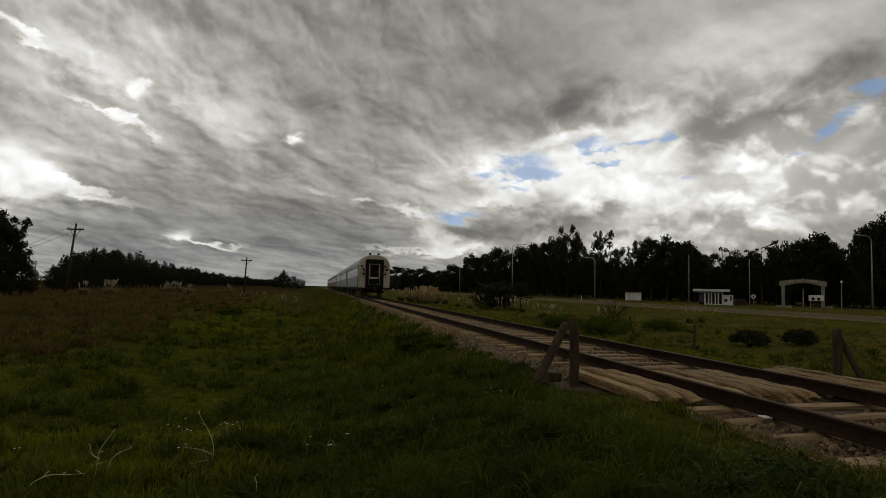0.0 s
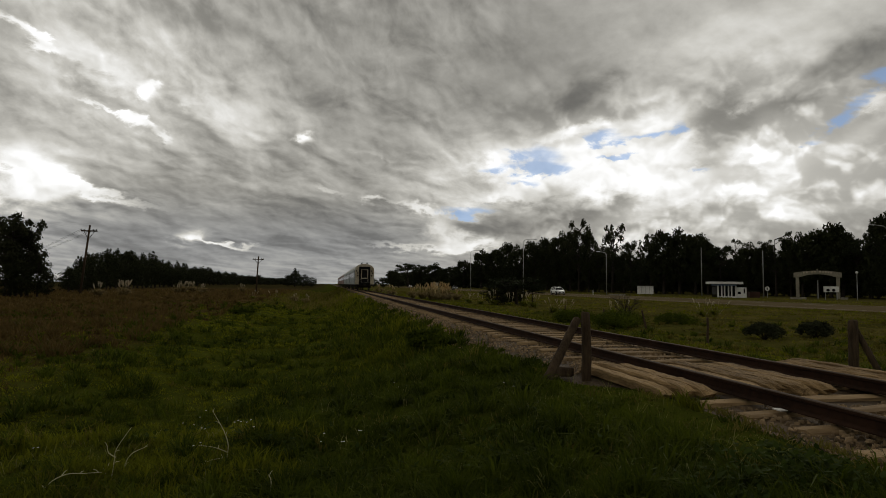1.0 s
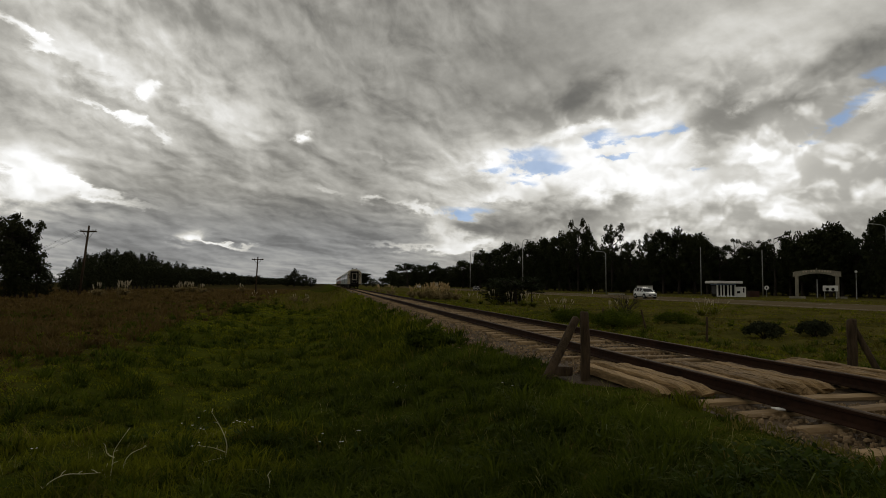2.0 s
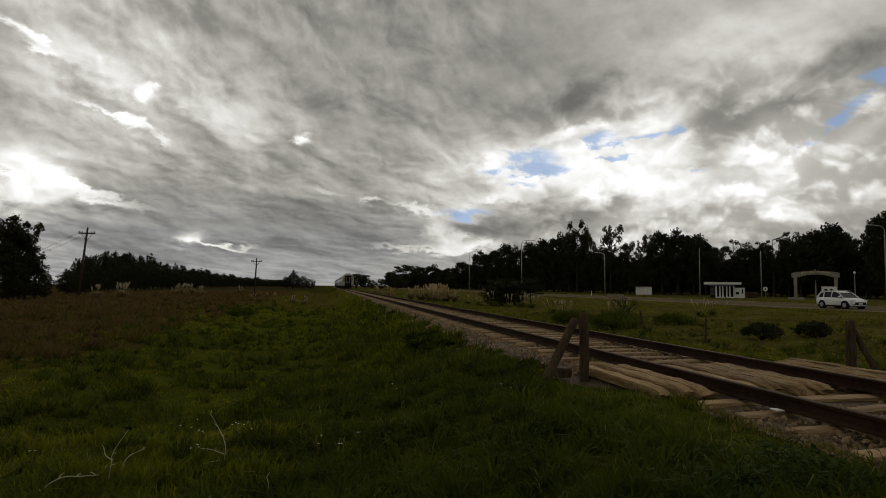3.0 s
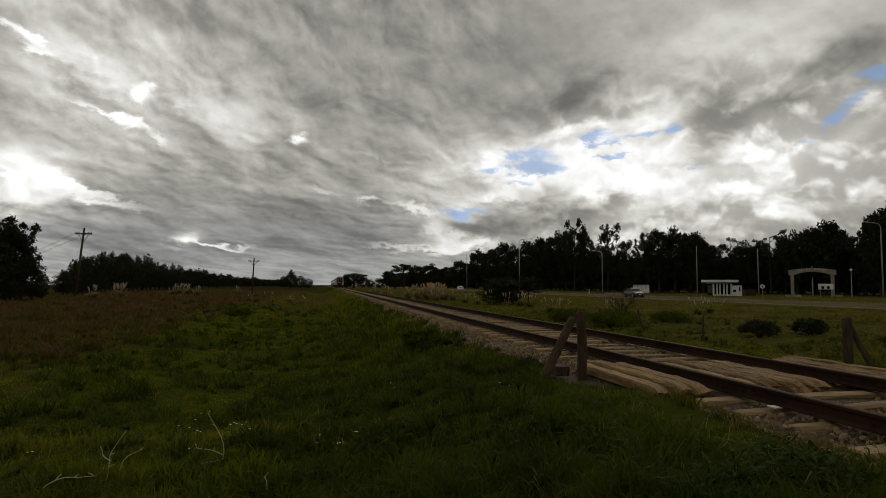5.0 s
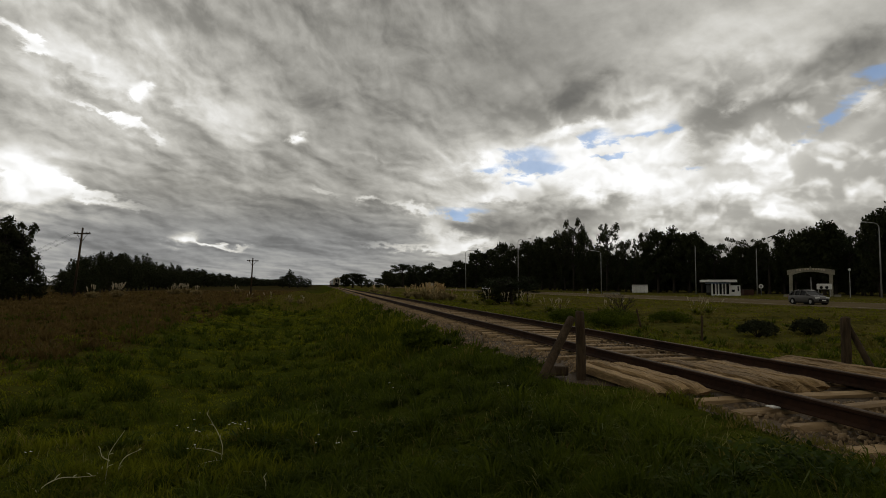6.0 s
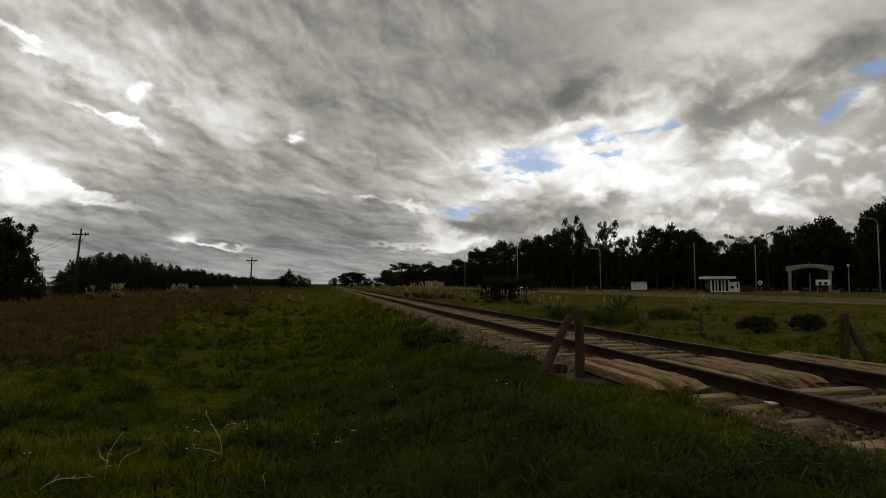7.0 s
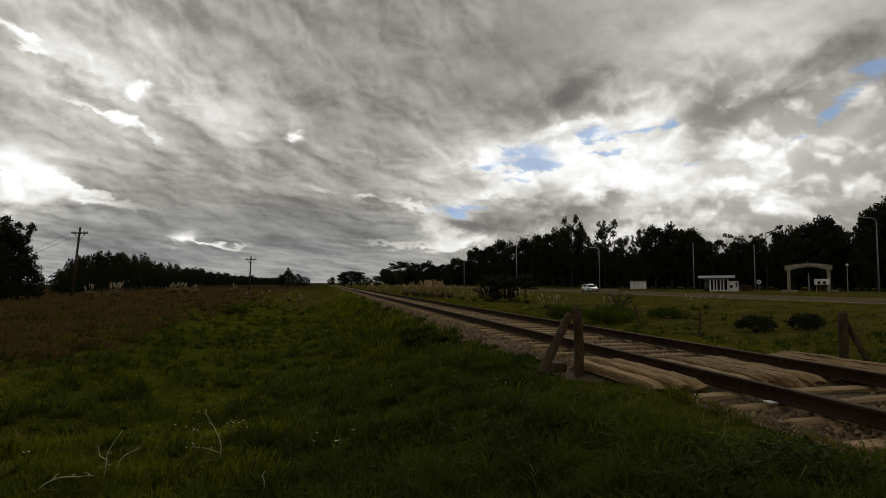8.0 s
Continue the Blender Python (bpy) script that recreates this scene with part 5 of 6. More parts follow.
for lx, ly in ((44.25, 137.4), (43.3, 187.5)):
    build_lamp(lx, ly, 12.8, 2.6, "tall galvanised street lamp with a curved arm over the road")
build_lamp(85.3, 81.5, 11.8, -2.6, "tall galvanised street lamp with a curved arm over the road")
build_lamp(61.9, 131.0, 9.8, -1.8, "grey street lamp in front of the wood")
for lx, ly, lh in ((80.1, 122.4, 10.6), (86.4, 111.0, 9.4)):
    build_lamp(lx, ly, lh, 0, "plain grey pole in front of the wood")


def build_utility_pole(x, y, z, top, lean, label, arm):
    root = thing("utility_pole", label, "utility pole", "poles across the field", m=pose(x, y, z, 0, 0, 0))
    h = top - z
    bm = bmesh.new()
    tube(bm, [(0, 0, -0.3), (lean * 0.5, 0, h * 0.5), (lean, 0, h)], [0.17, 0.15, 0.12], 9)
    smooth(part("pole", bm, M["post"], root))
    bm = bmesh.new()
    box(bm, lean * 0.93 - arm, lean * 0.93 + arm, -0.08, 0.08, h * 0.91, h * 0.91 + 0.17, 0.02)
    cross = part("crossarm", bm, M["post"], root)
    for k in (-0.9, -0.55, 0.55, 0.9):
        bm = bmesh.new()
        tube(bm, [(lean * 0.93 + arm * k, 0, h * 0.91 + 0.15), (lean * 0.93 + arm * k, 0, h * 0.91 + 0.27), (lean * 0.93 + arm * k, 0, h * 0.91 + 0.33)], [0.04, 0.06, 0.03], 8)
        part("insulator", bm, M["under"], cross)
    for s in (-1, 1):
        bm = bmesh.new()
        tube(bm, [(lean * 0.93 + s * arm * 0.62, 0.05, h * 0.91), (lean * 0.84, 0.05, h * 0.80)], [0.035, 0.035], 6)
        part("brace", bm, M["under"], root)
    return Vector((x + lean, y, z + h * 0.91 + 0.4))


def build_poles():
    a = build_utility_pole(-33.6, 92.0, -1.0, 8.85, 0.95, "leaning wooden utility pole with a crossarm in the dry field", 1.05)
    b = build_utility_pole(-15.0, 133.0, -1.2, 6.6, 0.35, "slim wooden utility pole with a crossarm in the dry field", 1.15)
    c = Vector((-132.0, 270.0, 7.6))
    for k, off in enumerate((-0.95, -0.55, 0.55, 0.95)):
        pts = []
        for i in range(13):
            f = i / 12
            p = (a + Vector((off, 0, 0))).lerp(c + Vector((off, 0, 0)), f)
            pts.append((p.x, p.y, p.z - 1.2 * 4 * f * (1 - f)))
        bm = bmesh.new()
        tube(bm, pts, [0.014] * 13, 4)
        tagged(part("power_wire", bm, M["black"]), "thin dark wire sagging from the leaning pole", "wire", "wires across the field")
    build_utility_pole(-132.0, 270.0, -1.2, 7.9, 0.2, "wooden utility pole at the end of the wires", 1.05)


build_poles()

# fence along the right of the track
FENCE = [(14.4, 21.7, 1.05, 0.02), (15.2, 27.7, 1.0, -0.30), (15.6, 33.5, 1.0, 0.04), (16.2, 41.0, 1.0, 0.06)]
for k, (fx, fy, fh, fl) in enumerate(FENCE):
    fz = float(gz(fx, fy))
    rough_post("fence_post", (fx, fy, fz - 0.2), (fx + fl, fy, fz + fh), 0.05, 0.042, "thin weathered fence post in rough grass", "post", "meadow fence posts", 20 + k)
for k in range(len(FENCE) - 1):
    order = sorted(FENCE, key=lambda p: p[1])
    (ax, ay, ah, al), (bx, by, bh, bl) = order[k], order[k + 1]
    for f in (0.45, 0.85):
        bm = bmesh.new()
        tube(bm, [(ax + al * f, ay, float(gz(ax, ay)) + ah * f), (bx + bl * f, by, float(gz(bx, by)) + bh * f)], [0.004, 0.004], 4)
        tagged(part("fence_wire", bm, M["rail"]), "thin rusty wire between fence posts", "wire", "meadow fence wires")

# ================= grass and weeds =================


def blades(rng, x, y, length, width, bend=0.5, sink=0.02, out=None):
    """Bent grass blades at the points given, two segments and a tip each."""
    n = len(x)
    z = gz(x, y) - sink
    a = rng.uniform(0, math.tau, n) if out is None else out + rng.normal(0, 0.5, n)
    tilt = rng.uniform(0.10, 1.0, n) ** 0.9 * bend
    dx, dy = np.cos(a), np.sin(a)
    b = rng.uniform(0, math.tau, n)
    wx, wy = np.cos(b) * width, np.sin(b) * width
    base = np.stack([x, y, z], -1)
    side = np.stack([wx, wy, 0 * wx], -1)
    lean = np.stack([dx, dy, 0 * dx], -1)
    up = np.array([0, 0, 1.0])
    m = base + up * (length * 0.55)[:, None] + lean * (length * tilt * 0.30)[:, None]
    t = base + up * (length * (1 - 0.35 * tilt))[:, None] + lean * (length * tilt * 0.95)[:, None]
    V = np.stack([base - side, base + side, m + side * 0.8, m - side * 0.8, t], 1).reshape(-1, 3)
    k = 5 * np.arange(n)[:, None]
    L = np.concatenate([k + np.array([0, 1, 2, 3]), k + np.array([3, 2, 4])], 1).ravel()
    S = (7 * np.arange(n)[:, None] + np.array([0, 4])).ravel()
    return V, L, S


def on_track(x, y):
    """Where no grass grows: ballast, crossing deck, road."""
    d = x - MID
    left = np.where(y < 5.6, -1.62, np.where(y < 9.0, -1.74, -1.95)) + 0.16 * np.sin(y * 2.1) + 0.12 * np.sin(y * 5.3)
    right = np.where((y > 5.5) & (y < 9.2), 2.15, 1.9) + 0.15 * np.sin(y * 1.7)
    return ((d > left) & (d < right)) | ((x > 45.2) & (x < 60.8))


def clumps(x, y):
    return 0.5 + 0.30 * rolls(x, y, 2.3, 7) + 0.28 * rolls(x, y, 0.8, 8) + 0.22 * rolls(x, y, 6.1, 9)


def tuft_points(rng, tufts, per, near, far, left, right):
    """Blades gathered in tufts, thinning out with distance: place, distance, direction outwards, tuft's own luck."""
    r = np.exp(rng.uniform(math.log(near), math.log(far), tufts))
    a = np.radians(rng.uniform(left, right, tufts))
    x, y = r * np.sin(a), r * np.cos(a)
    luck = rng.random(tufts)
    x, y, r, luck = (np.repeat(v, per) for v in (x, y, r, luck))
    out = rng.uniform(0, math.tau, len(x))
    d = np.abs(rng.normal(0, 1, len(x))) * (0.018 + 0.0075 * r)
    return x + np.cos(out) * d, y + np.sin(out) * d, r, out, luck


def build_grass():
    rng = np.random.default_rng(21)
    x, y, r, out, luck = tuft_points(rng, 42000, 10, 3.3, 190, -29, 51)
    keep = ~on_track(x, y) & (x < 75)
    x, y, r, out, luck = (v[keep] for v in (x, y, r, out, luck))
    n = len(x)
    c = np.clip(0.5 + 1.5 * (clumps(x, y) - 0.5), 0.03, 1.4)
    edge = x + 2.5 * rolls(x, y, 9.0, 10) + 1.2 * rolls(x, y, 2.7, 11)
    dry = (edge < -5.5) & (luck < np.clip((-5.5 - edge) / 6.0, 0, 0.88))
    straw = (x > 9) & (luck < 0.25 + 0.50 * step(x, 10, 17)) | (luck > 0.985) | ((edge < -10) & (luck > 0.95))
    straw |= (x < -0.3) & (y < 15) & (luck < 0.10)
    straw |= (x > 3.1) & (x < 4.2) & (y < 9) & (luck < 0.45)
    lush = (luck * 0.999 + 0.25 * rolls(x, y, 1.1, 14) < 0.9 * step(x, -1.2, 1.4) * step(y, 16.0, 9.0) + 0.75 * step(x, -2.5, 0.3) * step(y, 70.0, 30.0) * (x < 4))
    length = (0.045 + 0.19 * c ** 1.3) * (0.55 + 0.9 * luck) * rng.uniform(0.55, 1.25, n) * (0.9 + 0.25 * np.log(r / 3.3))
    hollow = step(y, 9.4 + 0.55 * x, 14.0 + 0.55 * x) * step(x, 2.0, -0.5)
    length = length * np.where(y < 14, 0.80, 0.9) * (1 - 0.45 * hollow)
    length = np.where(dry, length * (1.3 + 1.3 * step(x, -6, -12)), length)
    length = np.where((x > 0.2) & (x < 3.8) & (y > 8.5), length * 1.75, length)
    length = length * np.where(x > 7.5, 0.95 - 0.5 * step(x, 10.0, 16.0), 1.0)
    length = np.where((np.abs(x - MID) < 2.5) | ((x > 7.0) & (x < 13) & (y < 14)), length * 0.55, length)
    tall = step(x, -1.5, 0.8) * step(y, 8.0, 6.0) * np.clip(0.35 + 0.9 * rolls(x, y, 0.55, 12) + 0.5 * rolls(x, y, 1.3, 13), 0, 1.2)
    length = length * (1 + 0.75 * tall) * (1 - 0.62 * step(x, 2.5, 3.5) * step(y, 9.5, 8.5))
    width = (0.0024 + 0.00080 * r ** 1.05) * rng.uniform(0.6, 1.3, n)
    for name, pick, mat, label in (
            ("meadow_grass", ~dry & ~straw & ~lush, "grass", "thick uneven green meadow grass in clumps"),
            ("lush_grass", ~dry & ~straw & lush, "grass_lush_shaded", "lush grass near the crossing, shade between blades put into its dark green"),
            ("dry_grass", dry & ~straw, "grass_dry", "rust-brown dry grass of the open field"),
            ("straw_grass", straw, "grass_olive", "yellowed thin grass mixed into the meadow")):
        V, L, S = blades(rng, x[pick], y[pick], length[pick], width[pick], 0.95, out=out[pick])
        tagged(new(name, raw_mesh(name, V, L, S, M[mat])), label, "grass", kind="stuff")
    # tussocks: blades that arch out of one root; lush ones paint in shaded sides
    for name, mat, count, per, near, far, right, lo, hi, label in (
            ("lush_tussocks", "grass_lush_shaded", 1500, 44, 3.5, 15, 3.5, 0.11, 0.27, "lush arching tussocks of dark green grass"),
            ("bank_tussocks", "grass_lush_shaded", 1700, 20, 13, 70, 3.3, 0.16, 0.42, "green tussocks on the railway bank and in the hollow, shaded sides put into their colour"),
            ("field_tussocks", "grass_dry", 1500, 20, 20, 120, -7.0, 0.25, 0.62, "rust-brown tussocks of the dry field"),
            ("rank_tussocks", "grass_lush_shaded", 520, 22, 14, 42, 24, 0.15, 0.40, "rank tussocks in the meadow beyond the track, shade put into their dark green"),
            ("meadow_tussocks", "grass_olive", 900, 20, 14, 45, 40, 0.09, 0.26, "yellowed tussocks in the meadow beyond the track")):
        r = np.exp(rng.uniform(math.log(near), math.log(far), count * 3))
        a = np.radians(rng.uniform(-29, 51, count * 3))
        x, y = r * np.sin(a), r * np.cos(a)
        fit = ~on_track(x, y) & (x < right) & (rng.random(count * 3) < 0.15 + 1.2 * np.clip(clumps(x, y), 0, 1) ** 2)
        if name == "lush_tussocks":
            fit &= (rng.random(count * 3) < 0.22 + 0.78 * step(x, -1.6, 0.6)) & ((x < 2.7) | (y > 9.3) | (y < 3.4))
        elif name in ("meadow_tussocks", "rank_tussocks"):
            fit &= (x > 8.5) & (np.hypot(x - 18.9, y - 22.7) > 2.4)
        x, y, r = x[fit][:count], y[fit][:count], r[fit][:count]
        size = rng.uniform(lo, hi, len(x))
        x, y, r, size = (np.repeat(v, per) for v in (x, y, r, size))
        out = rng.uniform(0, math.tau, len(x))
        d = rng.random(len(x)) ** 0.5 * size * 0.35
        V, L, S = blades(rng, x + np.cos(out) * d, y + np.sin(out) * d, size * rng.uniform(0.6, 1.3, len(x)), (0.0022 + 0.0008 * r) * rng.uniform(0.6, 1.3, len(x)), 1.5, out=out)
        tagged(new(name, raw_mesh(name, V, L, S, M[mat])), label, "grass", kind="stuff")
    # the meadow goes on round and behind the place where one stands
    x, y = rng.uniform(-16, 3.6, 60000), rng.uniform(-12, 5.0, 60000)
    keep = ~on_track(x, y) & ((np.hypot(x, y) < 3.4) | (y < 0) | (np.abs(np.degrees(np.arctan2(x, y)) - 11) > 40))
    x, y = x[keep], y[keep]
    V, L, S = blades(rng, x, y, (0.05 + 0.17 * np.clip(clumps(x, y), 0.05, 1.2)) * rng.uniform(0.6, 1.3, len(x)), np.full(len(x), 0.006), 0.95)
    tagged(new("meadow_grass", raw_mesh("meadow_grass", V, L, S, M["grass"])), "thick uneven green meadow grass in clumps", "grass", kind="stuff")
    # tall pale tussocks along the bank in the distance
    x, y = rng.uniform(-7, 2.8, 420).repeat(9), rng.uniform(62, 160, 420).repeat(9)
    x, y = x + rng.normal(0, 0.16, len(x)), y + rng.normal(0, 0.16, len(x))
    V, L, S = blades(rng, x, y, rng.uniform(0.35, 0.95, len(x)), 0.012 + 0.00028 * y, 0.9)
    tagged(new("tussock_grass", raw_mesh("tussock_grass", V, L, S, M["grass_olive"])), "tall tawny tussock grass along the railway bank", "grass", kind="stuff")
    # pale bent stems among the near grass; their tone also paints lit highlights
    x, y, r, out, luck = tuft_points(rng, 400, 4, 3.6, 13, -28, 40)
    keep = ~on_track(x, y) & (x < 3.6)
    x, y, r, out = x[keep], y[keep], r[keep], out[keep]
    V, L, S = blades(rng, x, y, rng.uniform(0.10, 0.24, len(x)), 0.0015 + 0.0002 * r, 1.6, out=out)
    tagged(new("grass_stems", raw_mesh("grass_stems", V, L, S, M["grass_pale_lit"])), "pale thin bent stems in the green meadow, lit highlights put into their colour", "grass", kind="stuff")
    # thin dry tufts in the dirt at the edge of the ballast
    x, y = rng.uniform(3.35, 4.25, 60).repeat(14), rng.uniform(3.2, 6.3, 60).repeat(14)
    x, y = x + rng.normal(0, 0.04, len(x)), y + rng.normal(0, 0.04, len(x))
    V, L, S = blades(rng, x, y, rng.uniform(0.04, 0.12, len(x)), np.full(len(x), 0.0045), 1.5, sink=-0.02)
    tagged(new("ballast_grass", raw_mesh("ballast_grass", V, L, S, M["grass_olive"])), "thin dry tufts in the dirt beside the ballast", "grass", kind="stuff")
    # weeds that push up between the crossing timbers
    x = np.concatenate([rng.normal(cx, 0.06, 110) for cx, cy in ((4.20, 6.25), (4.0, 7.1), (3.55, 5.7))])
    y = np.concatenate([rng.normal(cy, 0.13, 110) for cx, cy in ((4.20, 6.25), (4.0, 7.1), (3.55, 5.7))])
    V, L, S = blades(rng, x, y, rng.uniform(0.10, 0.24, len(x)), np.full(len(x), 0.006), 1.3)
    tagged(new("crossing_weeds", raw_mesh("crossing_weeds", V, L, S, M["grass"])), "green weeds growing between the crossing timbers", "weeds", kind="stuff")


build_grass()


def build_broadleaf():
    """Low broad-leaved weeds in the foreground."""
    rng = np.random.default_rng(31)
    cs = [(3.0, 3.5, 0.55, 700), (2.45, 3.35, 0.5, 320), (1.2, 5.0, 0.8, 120), (-0.6, 6.6, 0.5, 70), (0.6, 6.2, 0.6, 70), (-1.6, 7.6, 0.8, 60)]
    V, L, S = [], [], []
    k = 0
    for cx, cy, rad, count in cs:
        x = cx + rng.normal(0, rad * 0.5, count)
        y = cy + rng.normal(0, rad * 0.4, count)
        x = np.minimum(x, 3.25 + rng.uniform(-0.3, 0.05, count))
        z = gz(x, y) + rng.uniform(0.04, 0.15, count)
        ang = rng.uniform(0, math.tau, count)
        ln = rng.uniform(0.012, 0.030, count)
        wd = ln * rng.uniform(0.5, 0.75, count)
        up = rng.uniform(-0.8, 1.1, count)
        d = np.stack([np.cos(ang), np.sin(ang), up], -1)
        s = np.stack([-np.sin(ang), np.cos(ang), rng.uniform(-0.3, 0.3, count)], -1)
        c = np.stack([x, y, z], -1)
        P = np.stack([c - d * ln[:, None], c - d * (ln * 0.3)[:, None] + s * wd[:, None], c + d * (ln * 0.5)[:, None] + s * (wd * 0.8)[:, None], c + d * (ln * 1.3)[:, None], c + d * (ln * 0.5)[:, None] - s * (wd * 0.8)[:, None], c - d * (ln * 0.3)[:, None] - s * wd[:, None]], 1)
        V.append(P.reshape(-1, 3))
        L.append((k + np.arange(count * 6)))
        S.append(k + 6 * np.arange(count))
        k += count * 6
    tagged(new("broadleaf_weeds", raw_mesh("broadleaf_weeds", np.concatenate(V), np.concatenate(L), np.concatenate(S), M["weed_leaf"])), "low broad-leaved green weeds among the grass", "weeds", kind="stuff")


build_broadleaf()


def build_pampas(x, y, height, plumes, seed, label, golden):
    """A pampas tussock: arching blades and upright feathery plumes."""
    rng = np.random.default_rng(seed)
    z0 = float(gz(x, y))
    root = thing("pampas_grass", label, "pampas grass", "pampas tussocks", m=pose(x, y, z0))
    sparse = y < 50 and x > 19
    n = 150 if sparse else 420
    a = rng.uniform(0, math.tau, n)
    ln = height * (rng.uniform(0.45, 0.80, n) if golden else rng.uniform(0.25, 0.50, n))
    out = ln * rng.uniform(0.3, 1.3, n)
    d = np.stack([np.cos(a), np.sin(a), 0 * a], -1)
    s = np.stack([-np.sin(a), np.cos(a), 0 * a], -1) * (0.012 + 0.010 * height)
    base = d * rng.uniform(0, 0.22, (n, 1)) * height * 0.6
    up = np.array([0, 0, 1.0])
    m = base + d * (out * 0.45)[:, None] + up * (ln * rng.uniform(0.5, 0.85, n))[:, None]
    t = base + d * out[:, None] + up * (ln * rng.uniform(0.15, 0.95, n))[:, None]
    V = np.stack([base - s, base + s, m + s * 0.8, m - s * 0.8, t], 1).reshape(-1, 3)
    k = 5 * np.arange(n)[:, None]
    L = np.concatenate([k + np.array([0, 1, 2, 3]), k + np.array([3, 2, 4])], 1).ravel()
    S = (7 * np.arange(n)[:, None] + np.array([0, 4])).ravel()
    o = new("blades", raw_mesh("blades", V, L, S, M["grass_straw"] if golden else M["grass"]))
    o.parent = root
    for p in range(plumes):
        ang, rad = rng.uniform(0, math.tau), rng.uniform(0.05, 0.50 if golden else 0.95 if sparse else 0.8) * height
        top = Vector((math.cos(ang) * rad, math.sin(ang) * rad, height * rng.uniform(0.75, 1.08)))
        foot = Vector((math.cos(ang) * rad * 0.25, math.sin(ang) * rad * 0.25, 0))
        bm = bmesh.new()
        tube(bm, [foot, foot.lerp(top, 0.5) + Vector((0, 0, 0.05)), top], [0.006, 0.005, 0.004], 4)
        ln_p = height * (rng.uniform(0.34, 0.48) if golden else rng.uniform(0.30, 0.42))
        way = (top - foot).normalized()
        for q in range(46):
            f = q / 45
            c = top + way * (ln_p * (f - 0.55))
            w = height * (0.062 if golden else 0.060) * math.sin(min(1, f + 0.12) * math.pi) + 0.008
            g = Vector((rng.normal(), rng.normal(), 0)).normalized()
            e = c + g * w * rng.uniform(0.7, 1.5) + Vector((0, 0, w * 1.6))
            sd = Vector((-g.y, g.x, 0)) * w * 0.35
            vs = [bm.verts.new(v) for v in (c - sd, c + sd, e)]
            bm.faces.new(vs)
        part("plume", bm, M["plume_gold"] if golden and x > 0 else M["plume"], root, "pale feathery plume")
    return root


PAMPAS = [
    (13.2, 88.0, 2.0, 12), (14.2, 86.0, 2.2, 14), (15.2, 88.5, 2.2, 14), (16.0, 86.5, 2.2, 14), (16.9, 87.5, 2.0, 12), (14.8, 83.0, 1.7, 6), (12.3, 92.0, 1.7, 6), (17.6, 85.0, 1.7, 5), (10.6, 108.0, 1.9, 5), (9.6, 122.0, 2.0, 5),
    (17.2, 45.7, 1.15, 6), (17.7, 44.6, 1.0, 4), (18.6, 47.0, 1.0, 3), (16.4, 72.0, 1.2, 4), (17.4, 70.0, 1.2, 4), (18.3, 61.0, 1.3, 5), (19.4, 60.0, 1.4, 5), (21.2, 44.0, 1.0, 3), (23.6, 47.0, 1.1, 3), (19.8, 41.0, 0.9, 2), (26.7, 40.8, 1.2, 5), (28.2, 41.5, 1.1, 4), (20.6, 60.5, 1.4, 5), (17.9, 66.0, 1.5, 4),
    (-32.6, 96.0, 1.8, 9), (-29.6, 97.0, 2.1, 15), (-24.0, 125.0, 1.7, 9), (-29.0, 132.0, 2.1, 14), (-27.6, 134.0, 2.0, 12), (-30.4, 133.0, 1.8, 9), (-20.0, 150.0, 1.8, 8), (-6.5, 78.0, 1.2, 3), (-4.6, 84.0, 1.2, 3), (-3.2, 88.0, 1.2, 4), (-9.4, 80.0, 1.0, 3),
]
for k, (px_, py_, ph_, pn_) in enumerate(PAMPAS):
    build_pampas(px_, py_, ph_, pn_, 50 + k, "golden pampas tussock with pale plumes beside the track" if px_ > 0 else "pampas tussock with pale plumes in the dry field", py_ > 80)


def build_low_shrub(x, y, w, h, seed, label, leaf="foliage_gum"):
    rng = np.random.default_rng(seed)
    root = thing("shrub", label, "shrub", "low meadow shrubs", m=pose(x, y, float(gz(x, y))))
    cs, rs = [], []
    bm = bmesh.new()
    for k in range(16):
        a, f = k * 2.4, math.sqrt((k + 0.5) / 16)
        e = (math.cos(a) * f * w * 0.42, math.sin(a) * f * w * 0.42, h * (0.20 + 0.50 * math.sqrt(1 - f * f) * rng.uniform(0.75, 1.05)))
        tube(bm, [(0, 0, -0.05), (e[0] * 0.4, e[1] * 0.4, e[2] * 0.5), e], [0.02, 0.014, 0.005], 5)
        cs.append(e)
        rs.append(w * rng.uniform(0.13, 0.19))
    part("stems", bm, M["bark"], root)
    o = new("leaves", raw_mesh("leaves", *leaf_cloud(rng, cs, rs, 5200, 0.045, max(h / w * 1.2, 0.7)), M[leaf]))
    o.parent = root


build_low_shrub(18.2, 23.4, 1.6, 0.85, 71, "rounded dark green shrub in the meadow beyond the track")
build_low_shrub(20.4, 23.1, 1.4, 0.90, 72, "small rounded dark green shrub in the meadow")
build_low_shrub(14.6, 30.0, 2.6, 0.7, 73, "spreading dark shrub in rough grass by the fence", "grass_lush_shaded")
build_low_shrub(16.6, 33.5, 3.2, 0.9, 74, "spreading dark shrub below a bare bush", "grass_lush_shaded")
build_low_shrub(14.2, 34.5, 2.8, 0.75, 77, "spreading dark shrub in rough grass by the fence", "grass_lush_shaded")
build_low_shrub(18.4, 30.5, 2.2, 0.6, 78, "spreading dark shrub in rough grass by the fence", "grass_lush_shaded")
build_low_shrub(-6.0, 46.0, 1.6, 0.55, 75, "low dark shrub in the green hollow", "grass_lush_shaded")
build_low_shrub(2.5, 15.2, 1.3, 0.55, 76, "low green shrub on the railway bank", "grass_lush_shaded")


